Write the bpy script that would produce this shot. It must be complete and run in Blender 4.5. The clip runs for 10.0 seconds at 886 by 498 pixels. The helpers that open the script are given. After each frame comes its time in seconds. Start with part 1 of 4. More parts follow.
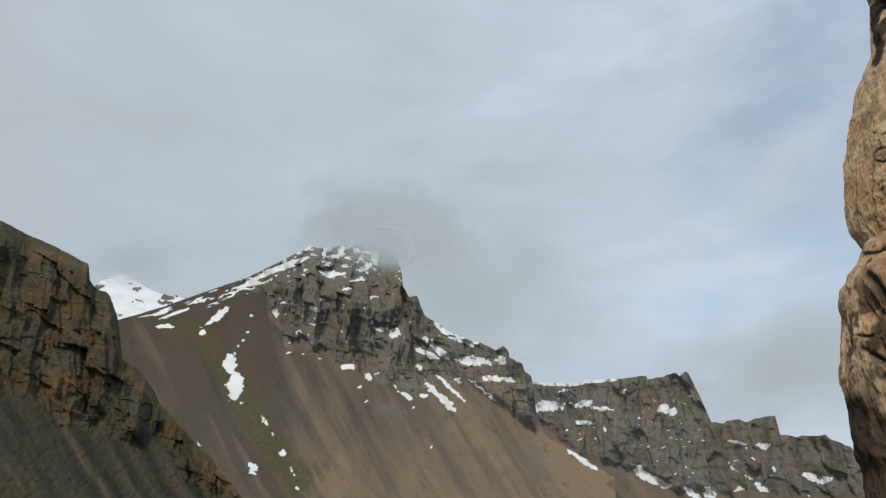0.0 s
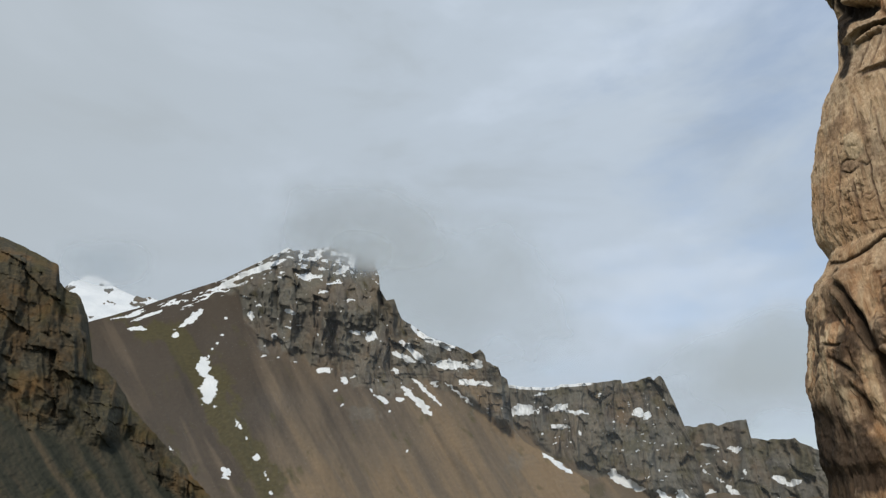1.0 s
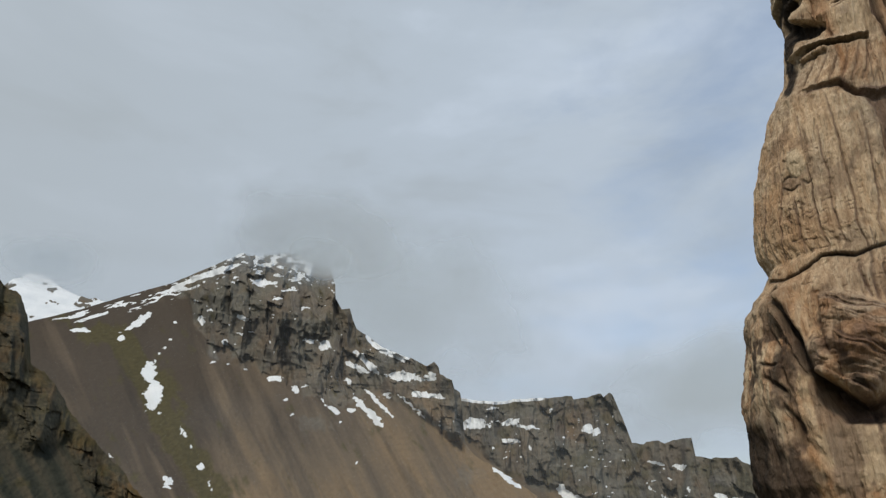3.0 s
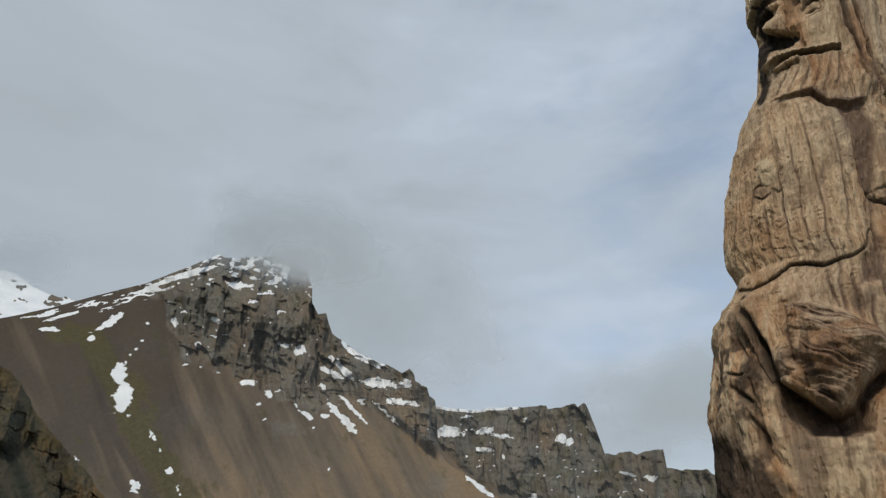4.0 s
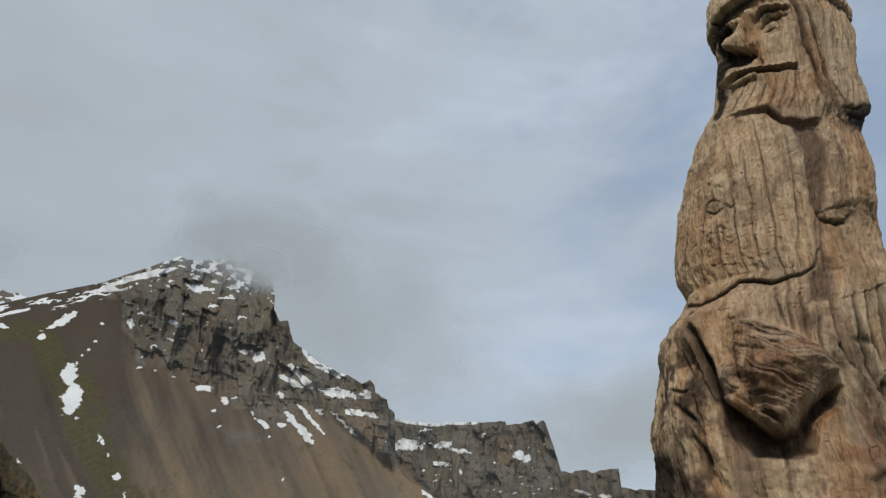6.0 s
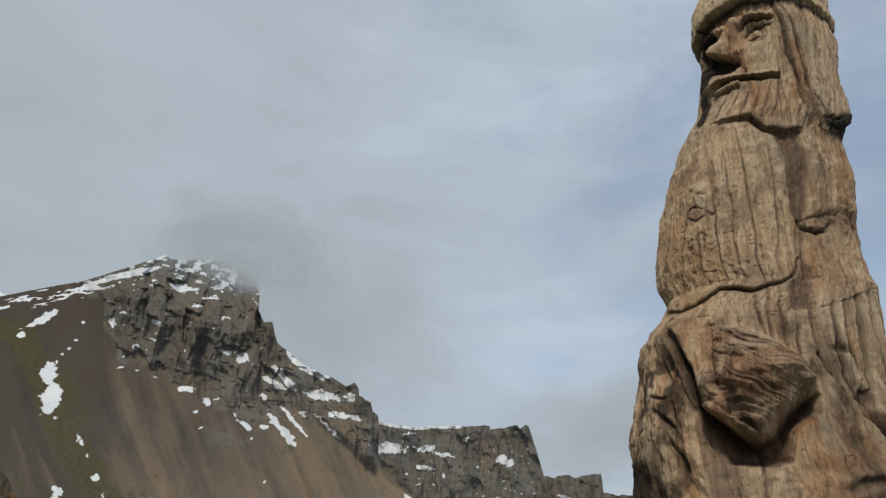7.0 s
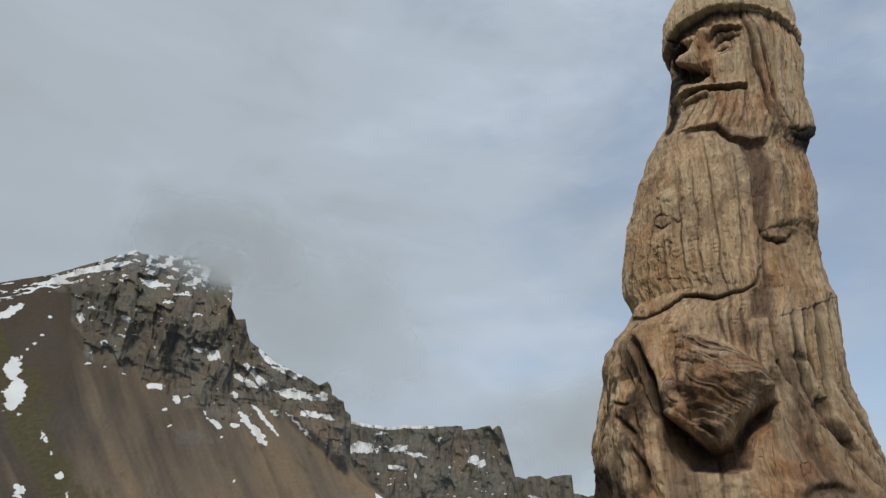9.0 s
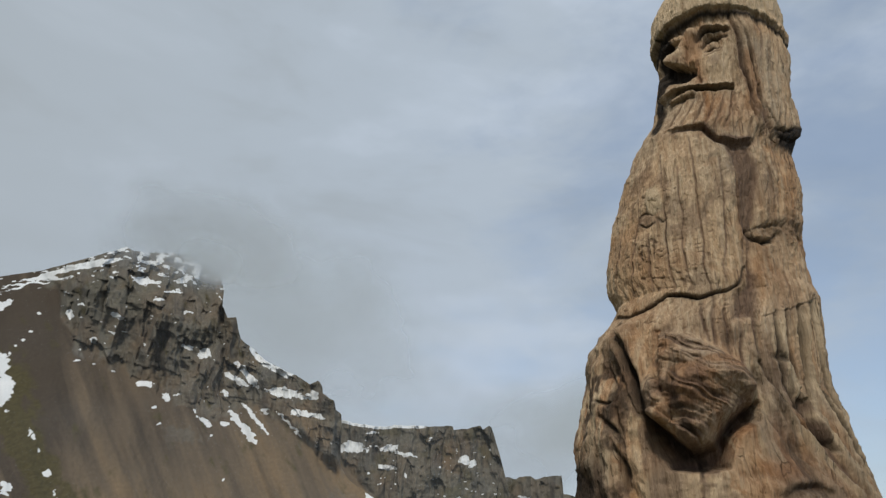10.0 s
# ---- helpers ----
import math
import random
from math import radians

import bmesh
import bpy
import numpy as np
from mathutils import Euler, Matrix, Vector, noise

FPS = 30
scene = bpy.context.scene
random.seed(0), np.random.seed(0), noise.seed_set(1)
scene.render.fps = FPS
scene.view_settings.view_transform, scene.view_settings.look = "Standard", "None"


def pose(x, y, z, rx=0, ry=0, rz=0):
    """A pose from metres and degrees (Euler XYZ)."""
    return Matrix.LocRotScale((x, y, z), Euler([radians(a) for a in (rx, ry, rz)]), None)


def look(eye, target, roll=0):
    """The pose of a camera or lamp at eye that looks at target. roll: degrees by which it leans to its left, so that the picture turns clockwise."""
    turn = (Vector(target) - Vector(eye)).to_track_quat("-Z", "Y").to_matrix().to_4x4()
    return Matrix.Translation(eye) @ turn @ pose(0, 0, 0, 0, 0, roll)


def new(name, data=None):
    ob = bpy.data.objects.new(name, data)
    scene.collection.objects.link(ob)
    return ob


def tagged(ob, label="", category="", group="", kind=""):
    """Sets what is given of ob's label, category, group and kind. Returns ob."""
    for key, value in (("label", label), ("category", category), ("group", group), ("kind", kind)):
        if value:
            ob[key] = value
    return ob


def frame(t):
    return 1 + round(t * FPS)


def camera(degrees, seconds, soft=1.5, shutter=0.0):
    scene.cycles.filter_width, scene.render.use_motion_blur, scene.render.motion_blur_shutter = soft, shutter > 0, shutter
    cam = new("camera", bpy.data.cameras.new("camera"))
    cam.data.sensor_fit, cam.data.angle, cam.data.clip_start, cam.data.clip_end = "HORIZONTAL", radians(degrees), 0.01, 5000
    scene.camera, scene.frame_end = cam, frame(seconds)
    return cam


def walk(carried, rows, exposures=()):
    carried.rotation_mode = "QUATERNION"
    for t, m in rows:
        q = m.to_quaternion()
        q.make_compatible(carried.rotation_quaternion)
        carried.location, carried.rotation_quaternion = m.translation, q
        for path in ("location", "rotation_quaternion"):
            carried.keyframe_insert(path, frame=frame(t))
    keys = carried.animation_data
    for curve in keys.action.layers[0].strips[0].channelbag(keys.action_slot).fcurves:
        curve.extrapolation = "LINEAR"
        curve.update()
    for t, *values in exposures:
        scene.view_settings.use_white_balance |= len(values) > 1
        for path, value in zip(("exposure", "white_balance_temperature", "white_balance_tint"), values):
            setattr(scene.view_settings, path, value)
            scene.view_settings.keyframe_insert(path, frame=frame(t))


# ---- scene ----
cam = camera(68.57, 10.0, soft=1.3)
ROWS = [
    (0, -0.0040, -0.0200, 1.5940, 0.000, 20.000, 0.000),
    (0.5, 0.0070, -0.0120, 1.6045, -0.968, 20.147, 0.101),
    (1, 0.0200, -0.0020, 1.6118, -2.026, 20.310, 0.217),
    (1.5, 0.0420, 0.0220, 1.6186, -3.037, 20.483, 0.180),
    (2, 0.0720, 0.0580, 1.6230, -4.131, 20.750, -0.066),
    (2.5, 0.1010, 0.0960, 1.6300, -5.154, 21.034, -0.274),
    (4, 0.1877, 0.1968, 1.6348, -8.529, 22.016, -1.220),
    (4.5, 0.2194, 0.2310, 1.6382, -9.609, 22.328, -1.511),
    (5, 0.2457, 0.2568, 1.6383, -10.651, 22.688, -1.807),
    (5.5, 0.2702, 0.2768, 1.6393, -11.470, 22.985, -2.161),
    (7, 0.3150, 0.3064, 1.6475, -13.679, 23.609, -2.825),
    (7.5, 0.3235, 0.3083, 1.6523, -14.354, 23.689, -2.915),
    (8, 0.3314, 0.3078, 1.6578, -14.996, 23.725, -2.922),
    (8.5, 0.3397, 0.3069, 1.6616, -15.522, 23.749, -2.946),
    (9, 0.3478, 0.3050, 1.6633, -16.047, 23.740, -2.962),
    (9.5, 0.3635, 0.3087, 1.6624, -16.487, 23.770, -3.053),
    (10, 0.3828, 0.3106, 1.6596, -16.884, 23.779, -3.225),
]
walk(cam, [(t, pose(x, y, z, 90 + pitch, roll, yaw)) for t, x, y, z, yaw, pitch, roll in ROWS],
     exposures=[(0.0, 0.10), (1.0, 0.08), (2.5, 0.02), (4.5, -0.10), (7.5, -0.12), (10.0, -0.13)])

# ---- sky, sun ----
SUN_EL, SUN_AZ = 50.0, 206.0  # degrees; azimuth clockwise from +y
world = bpy.data.worlds.new("overcast_sky")
scene.world = world
world.use_nodes = True


def node(tree, kind, **inputs):
    n = tree.nodes.new(kind)
    for key, value in inputs.items():
        n.inputs[key.replace("_", " ")].default_value = value
    return n


def build_sky():
    t = world.node_tree
    t.nodes.clear()
    out = t.nodes.new("ShaderNodeOutputWorld")
    bg = t.nodes.new("ShaderNodeBackground")
    bg.inputs["Strength"].default_value = 1.0
    t.links.new(bg.outputs[0], out.inputs[0])
    sky = t.nodes.new("ShaderNodeTexSky")
    sky.sky_type = "NISHITA"
    sky.sun_disc = False
    sky.sun_elevation = radians(SUN_EL)
    sky.sun_rotation = radians(SUN_AZ)
    dim = t.nodes.new("ShaderNodeVectorMath")
    dim.operation = "SCALE"
    dim.inputs["Scale"].default_value = 0.09
    t.links.new(sky.outputs[0], dim.inputs[0])
    co = t.nodes.new("ShaderNodeTexCoord")

    def streaks(scale, stretch, turn, detail, rough, seed):
        m = t.nodes.new("ShaderNodeMapping")
        m.inputs["Rotation"].default_value = (0, radians(turn), 0)
        m.inputs["Scale"].default_value = stretch
        m.inputs["Location"].default_value = (seed, seed * 0.7, seed * 1.3)
        t.links.new(co.outputs["Generated"], m.inputs[0])
        n = node(t, "ShaderNodeTexNoise", Scale=scale, Detail=detail, Roughness=rough)
        n.inputs["Distortion"].default_value = 0.25
        t.links.new(m.outputs[0], n.inputs["Vector"])
        return n.outputs["Fac"]

    def ramp(fac, stops):
        r = t.nodes.new("ShaderNodeValToRGB")
        r.color_ramp.interpolation = "EASE"
        while len(r.color_ramp.elements) < len(stops):
            r.color_ramp.elements.new(0.5)
        for e, (pos, col) in zip(r.color_ramp.elements, stops):
            e.position, e.color = pos, (*col, 1)
        t.links.new(fac, r.inputs[0])
        return r.outputs["Color"]

    def mix(fac, a, b):
        m = t.nodes.new("ShaderNodeMix")
        m.data_type = "RGBA"
        for sock, v in ((m.inputs[0], fac), (m.inputs[6], a), (m.inputs[7], b)):
            if isinstance(v, (tuple, float)):
                sock.default_value = v
            else:
                t.links.new(v, sock)
        return m.outputs[2]

    # veil of high cloud: pale and darker grey streaks running down to the right
    pale = ramp(streaks(3.0, (1.0, 1.0, 2.6), 36, 5, 0.52, 3.1), [(0.3, (0.415, 0.473, 0.53)), (0.5, (0.475, 0.548, 0.632)), (0.7, (0.545, 0.625, 0.728))])
    sep = t.nodes.new("ShaderNodeSeparateXYZ")
    t.links.new(co.outputs["Generated"], sep.inputs[0])
    # heavier cloud towards the west
    heavy = t.nodes.new("ShaderNodeMapRange")
    for k, v in (("From Min", -0.55), ("From Max", 0.2), ("To Min", 0.75), ("To Max", 0.0)):
        heavy.inputs[k].default_value = v
    t.links.new(sep.outputs["X"], heavy.inputs["Value"])
    pale = mix(heavy.outputs[0], pale, (0.412, 0.457, 0.49, 1.0))
    # thin places through which the blue shows
    side = t.nodes.new("ShaderNodeMapRange")
    for k, v in (("From Min", -0.1), ("From Max", 0.75), ("To Min", -0.26), ("To Max", 0.26)):
        side.inputs[k].default_value = v
    t.links.new(sep.outputs["X"], side.inputs["Value"])
    add = t.nodes.new("ShaderNodeMath")
    t.links.new(streaks(3.4, (1.0, 1.0, 2.0), 36, 6, 0.55, 7.7), add.inputs[0])
    t.links.new(side.outputs[0], add.inputs[1])
    thin = ramp(add.outputs[0], [(0.42, (0, 0, 0)), (0.82, (0.76, 0.76, 0.76))])
    blue = t.nodes.new("ShaderNodeVectorMath")
    blue.operation = "ADD"
    blue.inputs[1].default_value = (0.165, 0.205, 0.26)
    t.links.new(dim.outputs[0], blue.inputs[0])
    t.links.new(mix(thin, pale, blue.outputs[0]), bg.inputs["Color"])


build_sky()
sun = new("sun", bpy.data.lights.new("sun", "SUN"))
sun.data.energy, sun.data.angle, sun.data.color = 2.3, radians(10), (1.0, 0.91, 0.77)
az, el = radians(SUN_AZ), radians(SUN_EL)
sun.matrix_world = look((60 * math.sin(az) * math.cos(el), 60 * math.cos(az) * math.cos(el), 60 * math.sin(el)), (0, 0, 0))


# ---- smooth noise on arrays ----
def lattice(ix, iy, seed):
    h = (ix.astype(np.int64) * 374761393 + iy.astype(np.int64) * 668265263 + seed * 1442695041) & 0xFFFFFFFF
    h = ((h ^ (h >> 13)) * 1274126177) & 0xFFFFFFFF
    return ((h ^ (h >> 16)) & 0xFFFF) / 65535.0


def value_noise(x, y, seed):
    ix, iy = np.floor(x), np.floor(y)
    fx, fy = x - ix, y - iy
    fx, fy = fx * fx * (3 - 2 * fx), fy * fy * (3 - 2 * fy)
    a = lattice(ix, iy, seed) * (1 - fx) + lattice(ix + 1, iy, seed) * fx
    b = lattice(ix, iy + 1, seed) * (1 - fx) + lattice(ix + 1, iy + 1, seed) * fx
    return a * (1 - fy) + b * fy


def fbm(x, y, octaves, seed, gain=0.5):
    total, amp, norm = 0, 1.0, 0.0
    for k in range(octaves):
        total = total + amp * value_noise(x * 2**k + 17.3 * k, y * 2**k - 9.1 * k, seed + k)
        norm += amp
        amp *= gain
    return total / norm - 0.5


def crag(x, y, octaves, seed):
    """Sharp-crested noise from 0 to 1."""
    total, amp, norm = 0, 1.0, 0.0
    for k in range(octaves):
        total = total + amp * (1 - np.abs(2 * value_noise(x * 2**k + 5.7 * k, y * 2**k + 3.3 * k, seed + k) - 1))
        norm += amp
        amp *= 0.5
    return total / norm


def blocks(A, E, fa, fe, seed):
    """Broken rock: tilted facets between upright joints and ledges, about -1 to 1."""
    a = A * fa + 0.9 * fbm(A * fa * 0.8, E * fa * 0.6, 4, seed) + 0.10 * E * fa
    i = np.floor(a)
    e = E * fe + 7 * lattice(i, 0 * i, seed + 5) + 0.9 * fbm(A * fa * 0.6, E * fe, 4, seed + 6) + 0.12 * A
    j = np.floor(e)
    depth, turn, lean = lattice(i, j, seed + 10), lattice(i, j, seed + 11), lattice(i, j, seed + 12)
    return depth - 0.5 + 1.1 * (a - i - 0.5) * (2 * turn - 1) + 0.7 * (e - j - 0.5) * (lean - 0.2)


def step(a, b, x):
    s = np.clip((x - a) / (b - a), 0, 1)
    return s * s * (3 - 2 * s)


def along(points, x):
    return np.interp(x, [p[0] for p in points], [p[1] for p in points])


# ---- materials ----
def material(name):
    m = bpy.data.materials.new(name)
    m.use_nodes = True
    t = m.node_tree
    bsdf = t.nodes["Principled BSDF"]
    return m, t, bsdf


def tex(t, scale, detail=4, rough=0.55, stretch=(1, 1, 1), kind="Object", turn=(0, 0, 0)):
    co = t.nodes.new("ShaderNodeTexCoord")
    mp = t.nodes.new("ShaderNodeMapping")
    mp.inputs["Scale"].default_value = stretch
    mp.inputs["Rotation"].default_value = turn
    n = node(t, "ShaderNodeTexNoise", Scale=scale, Detail=detail, Roughness=rough)
    t.links.new(co.outputs[kind], mp.inputs[0])
    t.links.new(mp.outputs[0], n.inputs["Vector"])
    return n.outputs["Fac"]


def colour_ramp(t, fac, stops):
    r = t.nodes.new("ShaderNodeValToRGB")
    while len(r.color_ramp.elements) < len(stops):
        r.color_ramp.elements.new(0.5)
    for e, (pos, col) in zip(r.color_ramp.elements, stops):
        e.position, e.color = pos, (*col, 1)
    t.links.new(fac, r.inputs[0])
    return r.outputs["Color"]


def blend(t, fac, a, b, mode="MIX"):
    m = t.nodes.new("ShaderNodeMix")
    m.data_type, m.blend_type = "RGBA", mode
    for sock, v in ((m.inputs[0], fac), (m.inputs[6], a), (m.inputs[7], b)):
        if isinstance(v, tuple):
            sock.default_value = (*v, 1)
        elif isinstance(v, (int, float)):
            sock.default_value = v
        else:
            t.links.new(v, sock)
    return m.outputs[2]


def attribute(t, name):
    a = t.nodes.new("ShaderNodeAttribute")
    a.attribute_name = name
    return a.outputs["Fac"]


def maths(t, op, a, b=0.0):
    m = t.nodes.new("ShaderNodeMath")
    m.operation = op
    for sock, v in zip(m.inputs, (a, b)):
        if isinstance(v, (int, float)):
            sock.default_value = v
        else:
            t.links.new(v, sock)
    return m.outputs[0]


def bump(t, bsdf, height, distance, strength=1.0):
    b = t.nodes.new("ShaderNodeBump")
    b.inputs["Distance"].default_value = distance
    b.inputs["Strength"].default_value = strength
    t.links.new(height, b.inputs["Height"])
    t.links.new(b.outputs[0], bsdf.inputs["Normal"])


def mountain_material(name, rock_stops, scree_stops, rust, near=1.0):
    """Rock, scree, moss and snow, spread by the masks that the terrain carries."""
    m, t, bsdf = material(name)
    bsdf.inputs["Roughness"].default_value = 0.95
    bsdf.inputs["Specular IOR Level"].default_value = 0.15
    fine = tex(t, 0.22 * near, 6, 0.65)
    broad = tex(t, 0.02 * near, 5, 0.6)
    scree_stops = [(pos, tuple(0.78 * v for v in col)) for pos, col in scree_stops]
    rock = colour_ramp(t, fine, rock_stops)
    rock = blend(t, maths(t, "MULTIPLY", colour_ramp(t, broad, [(0.50, (0, 0, 0)), (0.66, (1, 1, 1))]), 0.6), rock, rust)
    tint = colour_ramp(t, tex(t, 0.011 * near, 4, 0.6, turn=(0.4, 0.9, 0.2)), [(0.40, (1.0, 1.0, 1.0)), (0.50, (0.97, 0.98, 0.93)), (0.62, (1.07, 0.98, 0.89))])
    rock = blend(t, 1.0, rock, tint, "MULTIPLY")
    # upright tone streaks put into the rock colour in place of side-lit column shading
    rock = blend(t, 1.0, rock, colour_ramp(t, attribute(t, "face"), [(0.30, (0.70, 0.70, 0.72)), (0.44, (0.90, 0.90, 0.89)), (0.56, (1.0, 1.0, 0.98)), (0.70, (1.0, 0.97, 0.92))]), "MULTIPLY")
    scree = colour_ramp(t, attribute(t, "streak"), scree_stops)
    scree = blend(t, 0.35, scree, colour_ramp(t, fine, [(0.3, (0.45, 0.45, 0.45)), (0.7, (1, 1, 1))]), "MULTIPLY")
    base = blend(t, attribute(t, "rock"), scree, rock)
    moss = colour_ramp(t, fine, [(0.3, (0.044, 0.039, 0.016)), (0.7, (0.080, 0.068, 0.027))])
    base = blend(t, attribute(t, "moss"), base, moss)
    snow = colour_ramp(t, maths(t, "ADD", attribute(t, "snow"), maths(t, "MULTIPLY", maths(t, "SUBTRACT", tex(t, 0.16, 6, 0.7), 0.5), 1.0)), [(0.47, (0, 0, 0)), (0.55, (1, 1, 1))])
    base = blend(t, snow, base, colour_ramp(t, broad, [(0.3, (0.60, 0.64, 0.68)), (0.7, (0.72, 0.75, 0.78))]))
    t.links.new(base, bsdf.inputs["Base Color"])
    bump(t, bsdf, fine, 1.0, 0.3)
    return m


ROCK_MAIN = mountain_material("basalt_and_scree", [(0.25, (0.090, 0.087, 0.080)), (0.5, (0.124, 0.118, 0.107)), (0.75, (0.172, 0.161, 0.143))],
                              [(0.15, (0.082, 0.065, 0.049)), (0.40, (0.130, 0.101, 0.073)), (0.58, (0.168, 0.130, 0.090)), (0.85, (0.240, 0.172, 0.104))], (0.13, 0.095, 0.06))
ROCK_LEFT = mountain_material("mossy_dark_rock", [(0.25, (0.036, 0.035, 0.029)), (0.5, (0.066, 0.060, 0.045)), (0.75, (0.122, 0.102, 0.068))],
                              [(0.2, (0.034, 0.037, 0.028)), (0.45, (0.056, 0.056, 0.041)), (0.65, (0.085, 0.073, 0.050)), (0.85, (0.115, 0.092, 0.060))], (0.165, 0.098, 0.043), 3.0)


# ---- mountains ----
def polar_terrain(name, label, mat, az0, az1, daz, del_, foot, top, back, shape, masks):
    """A mountainside seen from the valley: columns of bearing, rows of rising height angle, from the foot to the ridge and down behind it.
    shape(A, E, F) gives the slope in degrees and the relief in metres; masks(A, E, F, top) the covers."""
    azs = np.arange(az0, az1, daz)
    ridge = top(azs)
    rows = int((ridge.max() + 1.0) / del_)
    f = np.linspace(0, 1, rows)[:, None]
    low = -2.4
    E = low + (ridge[None, :] - low) * f
    A = np.broadcast_to(azs[None, :], E.shape)
    slope, relief = shape(A, E, np.broadcast_to(f, E.shape), np.broadcast_to(ridge, E.shape))
    tan_e, tan_s = np.tan(np.radians(E)), np.tan(np.radians(slope))
    dr = np.zeros_like(E)
    dr[1:] = np.diff(tan_e, axis=0) / np.maximum(tan_s[1:] - tan_e[1:], 0.08)
    r = foot(A) * np.exp(np.cumsum(dr, axis=0)) + relief
    z = r * tan_e + 1.6
    # the far side of the ridge
    rb = r[-1][None, :] + np.array([0.03, 0.12, 0.35, 0.8])[:, None] * back
    zb = z[-1][None, :] - np.array([0.02, 0.12, 0.4, 1.0])[:, None] * (z[-1][None, :] + 5)
    cover = masks(A, E, f + 0 * E, np.broadcast_to(ridge, E.shape))
    R, Z = np.vstack([r, rb]), np.vstack([z, zb])
    a = np.radians(np.broadcast_to(azs[None, :], R.shape))
    co = np.stack([R * np.sin(a), R * np.cos(a), Z], -1).reshape(-1, 3)
    nr, nc = R.shape
    idx = np.arange(nr * nc).reshape(nr, nc)
    quads = np.stack([idx[:-1, :-1], idx[:-1, 1:], idx[1:, 1:], idx[1:, :-1]], -1).reshape(-1, 4)
    ob = new(name, grid_mesh(name, co, quads))
    ob.data.materials.append(mat)
    for key, values in cover.items():
        full = np.vstack([values, np.repeat(values[-1:], 4, 0)]).astype(np.float32).ravel()
        ob.data.attributes.new(key, "FLOAT", "POINT").data.foreach_set("value", full)
    return tagged(ob, label, "mountain", kind="structure")


def grid_mesh(name, co, quads, smooth=True):
    me = bpy.data.meshes.new(name)
    me.vertices.add(len(co))
    me.vertices.foreach_set("co", np.ascontiguousarray(co, np.float32).ravel())
    me.loops.add(quads.size)
    me.loops.foreach_set("vertex_index", quads.astype(np.int32).ravel())
    me.polygons.add(len(quads))
    me.polygons.foreach_set("loop_start", np.arange(0, quads.size, 4, dtype=np.int32))
    me.polygons.foreach_set("use_smooth", np.full(len(quads), smooth))
    me.update(calc_edges=True)
    me.validate()
    return me


def patches(A, E, rows, wob_seed):
    """Snow lying in patches: bearing, height, half length, half width, lean in degrees."""
    wob = fbm(A * 1.5, E * 2.2, 6, wob_seed, 0.75) * 1.3
    A, E = A + 0.75 * fbm(A * 2.2, E * 3.0, 5, wob_seed + 9, 0.62), E + 0.5 * fbm(A * 2.4, E * 2.6, 5, wob_seed + 15, 0.62)
    total = np.zeros_like(A)
    for a, e, l, w, lean in rows:
        c, s = math.cos(radians(lean)), math.sin(radians(lean))
        u, v = (A - a) * c + (E - e) * s, -(A - a) * s + (E - e) * c
        d = np.sqrt((u / l) ** 2 + (v / w) ** 2) * (0.95 if w > 0.19 else 1.3) + wob * min(1.0, 2.5 * w)
        total = np.maximum(total, step(1.08, 0.72, d))
    return total


# main peak
MAIN_TOP = [(-44, 5), (-34, 9.2), (-26.69, 12.49), (-25.31, 13.08), (-23.84, 13.73), (-21.84, 14.73), (-19.73, 15.74), (-17.51, 16.72), (-15.24, 18.1), (-13.34, 19.19), (-12.22, 19.88), (-11.57, 19.62), (-10.27, 19.81), (-8.69, 20.2), (-7.07, 20.28), (-5.4, 19.84), (-4.38, 19.16), (-3.76, 17.75), (-3.72, 16.63), (-3.35, 16.18), (-3.07, 15.78), (-2.37, 15.95), (-2.01, 14.99), (-1.66, 14.24), (-0.89, 13.74), (0.05, 13.09), (0.86, 12.64), (2.48, 12.03), (3.44, 11.77), (4.19, 11.36), (4.72, 11.16), (5.31, 11.5), (5.78, 10.99), (5.88, 10.4), (6.3, 10.19), (6.93, 9.93), (7.18, 9.19), (7.65, 8.94), (7.79, 8.21), (7.91, 6.52), (8.07, 4.76), (8.9, 3.77), (11.11, 2.5), (13.47, 0.9), (15.77, -0.43), (17.97, -1.93), (20.1, -3.16)]
MAIN_CLIFF = [(-44, 12), (-26.86, 13.44), (-18.49, 16.88), (-16.02, 15.62), (-15.4, 13.7), (-13.48, 11.27), (-11.48, 10.87), (-9.43, 10.22), (-7.35, 9.3), (-4.75, 8.52), (-3.17, 7.67), (-1.65, 8.17), (0.41, 8.91), (2.52, 8.17), (4.6, 6.95), (6.4, 5.49), (7.6, 5), (8.1, 4.6), (8.5, 4.4), (8.9, 6), (20, 7.5)]
MAIN_SNOW_HIGH = [(-23.57, 12.13, 1.1, 0.18, 1), (-19.69, 13.25, 1.25, 0.29, 40), (-20.6, 11.85, 0.31, 0.28, 48), (-24.36, 13.13, 1.99, 0.12, 22), (-21.12, 14.41, 1.78, 0.12, 21), (-18.3, 15.48, 2.11, 0.15, 20), (-18.18, 9.54, 0.54, 0.8, 3), (-17.49, 7.75, 0.63, 1.07, 2), (-17.62, 6.72, 0.42, 0.17, -32), (-15.58, 1.43, 0.35, 0.35, 0), (-15.52, 0.94, 0.45, 0.17, -19), (-10.07, 17.6, 1.26, 0.3, 3), (-7.81, 17.11, 1.06, 0.15, 12), (-8.65, 16.32, 0.63, 0.15, 2), (-7.2, 18.25, 0.63, 0.26, 31), (-6.33, 15.65, 0.52, 0.15, 21), (-5.78, 12.9, 0.53, 0.2, -6), (-4.3, 12.59, 0.58, 0.45, -8)]
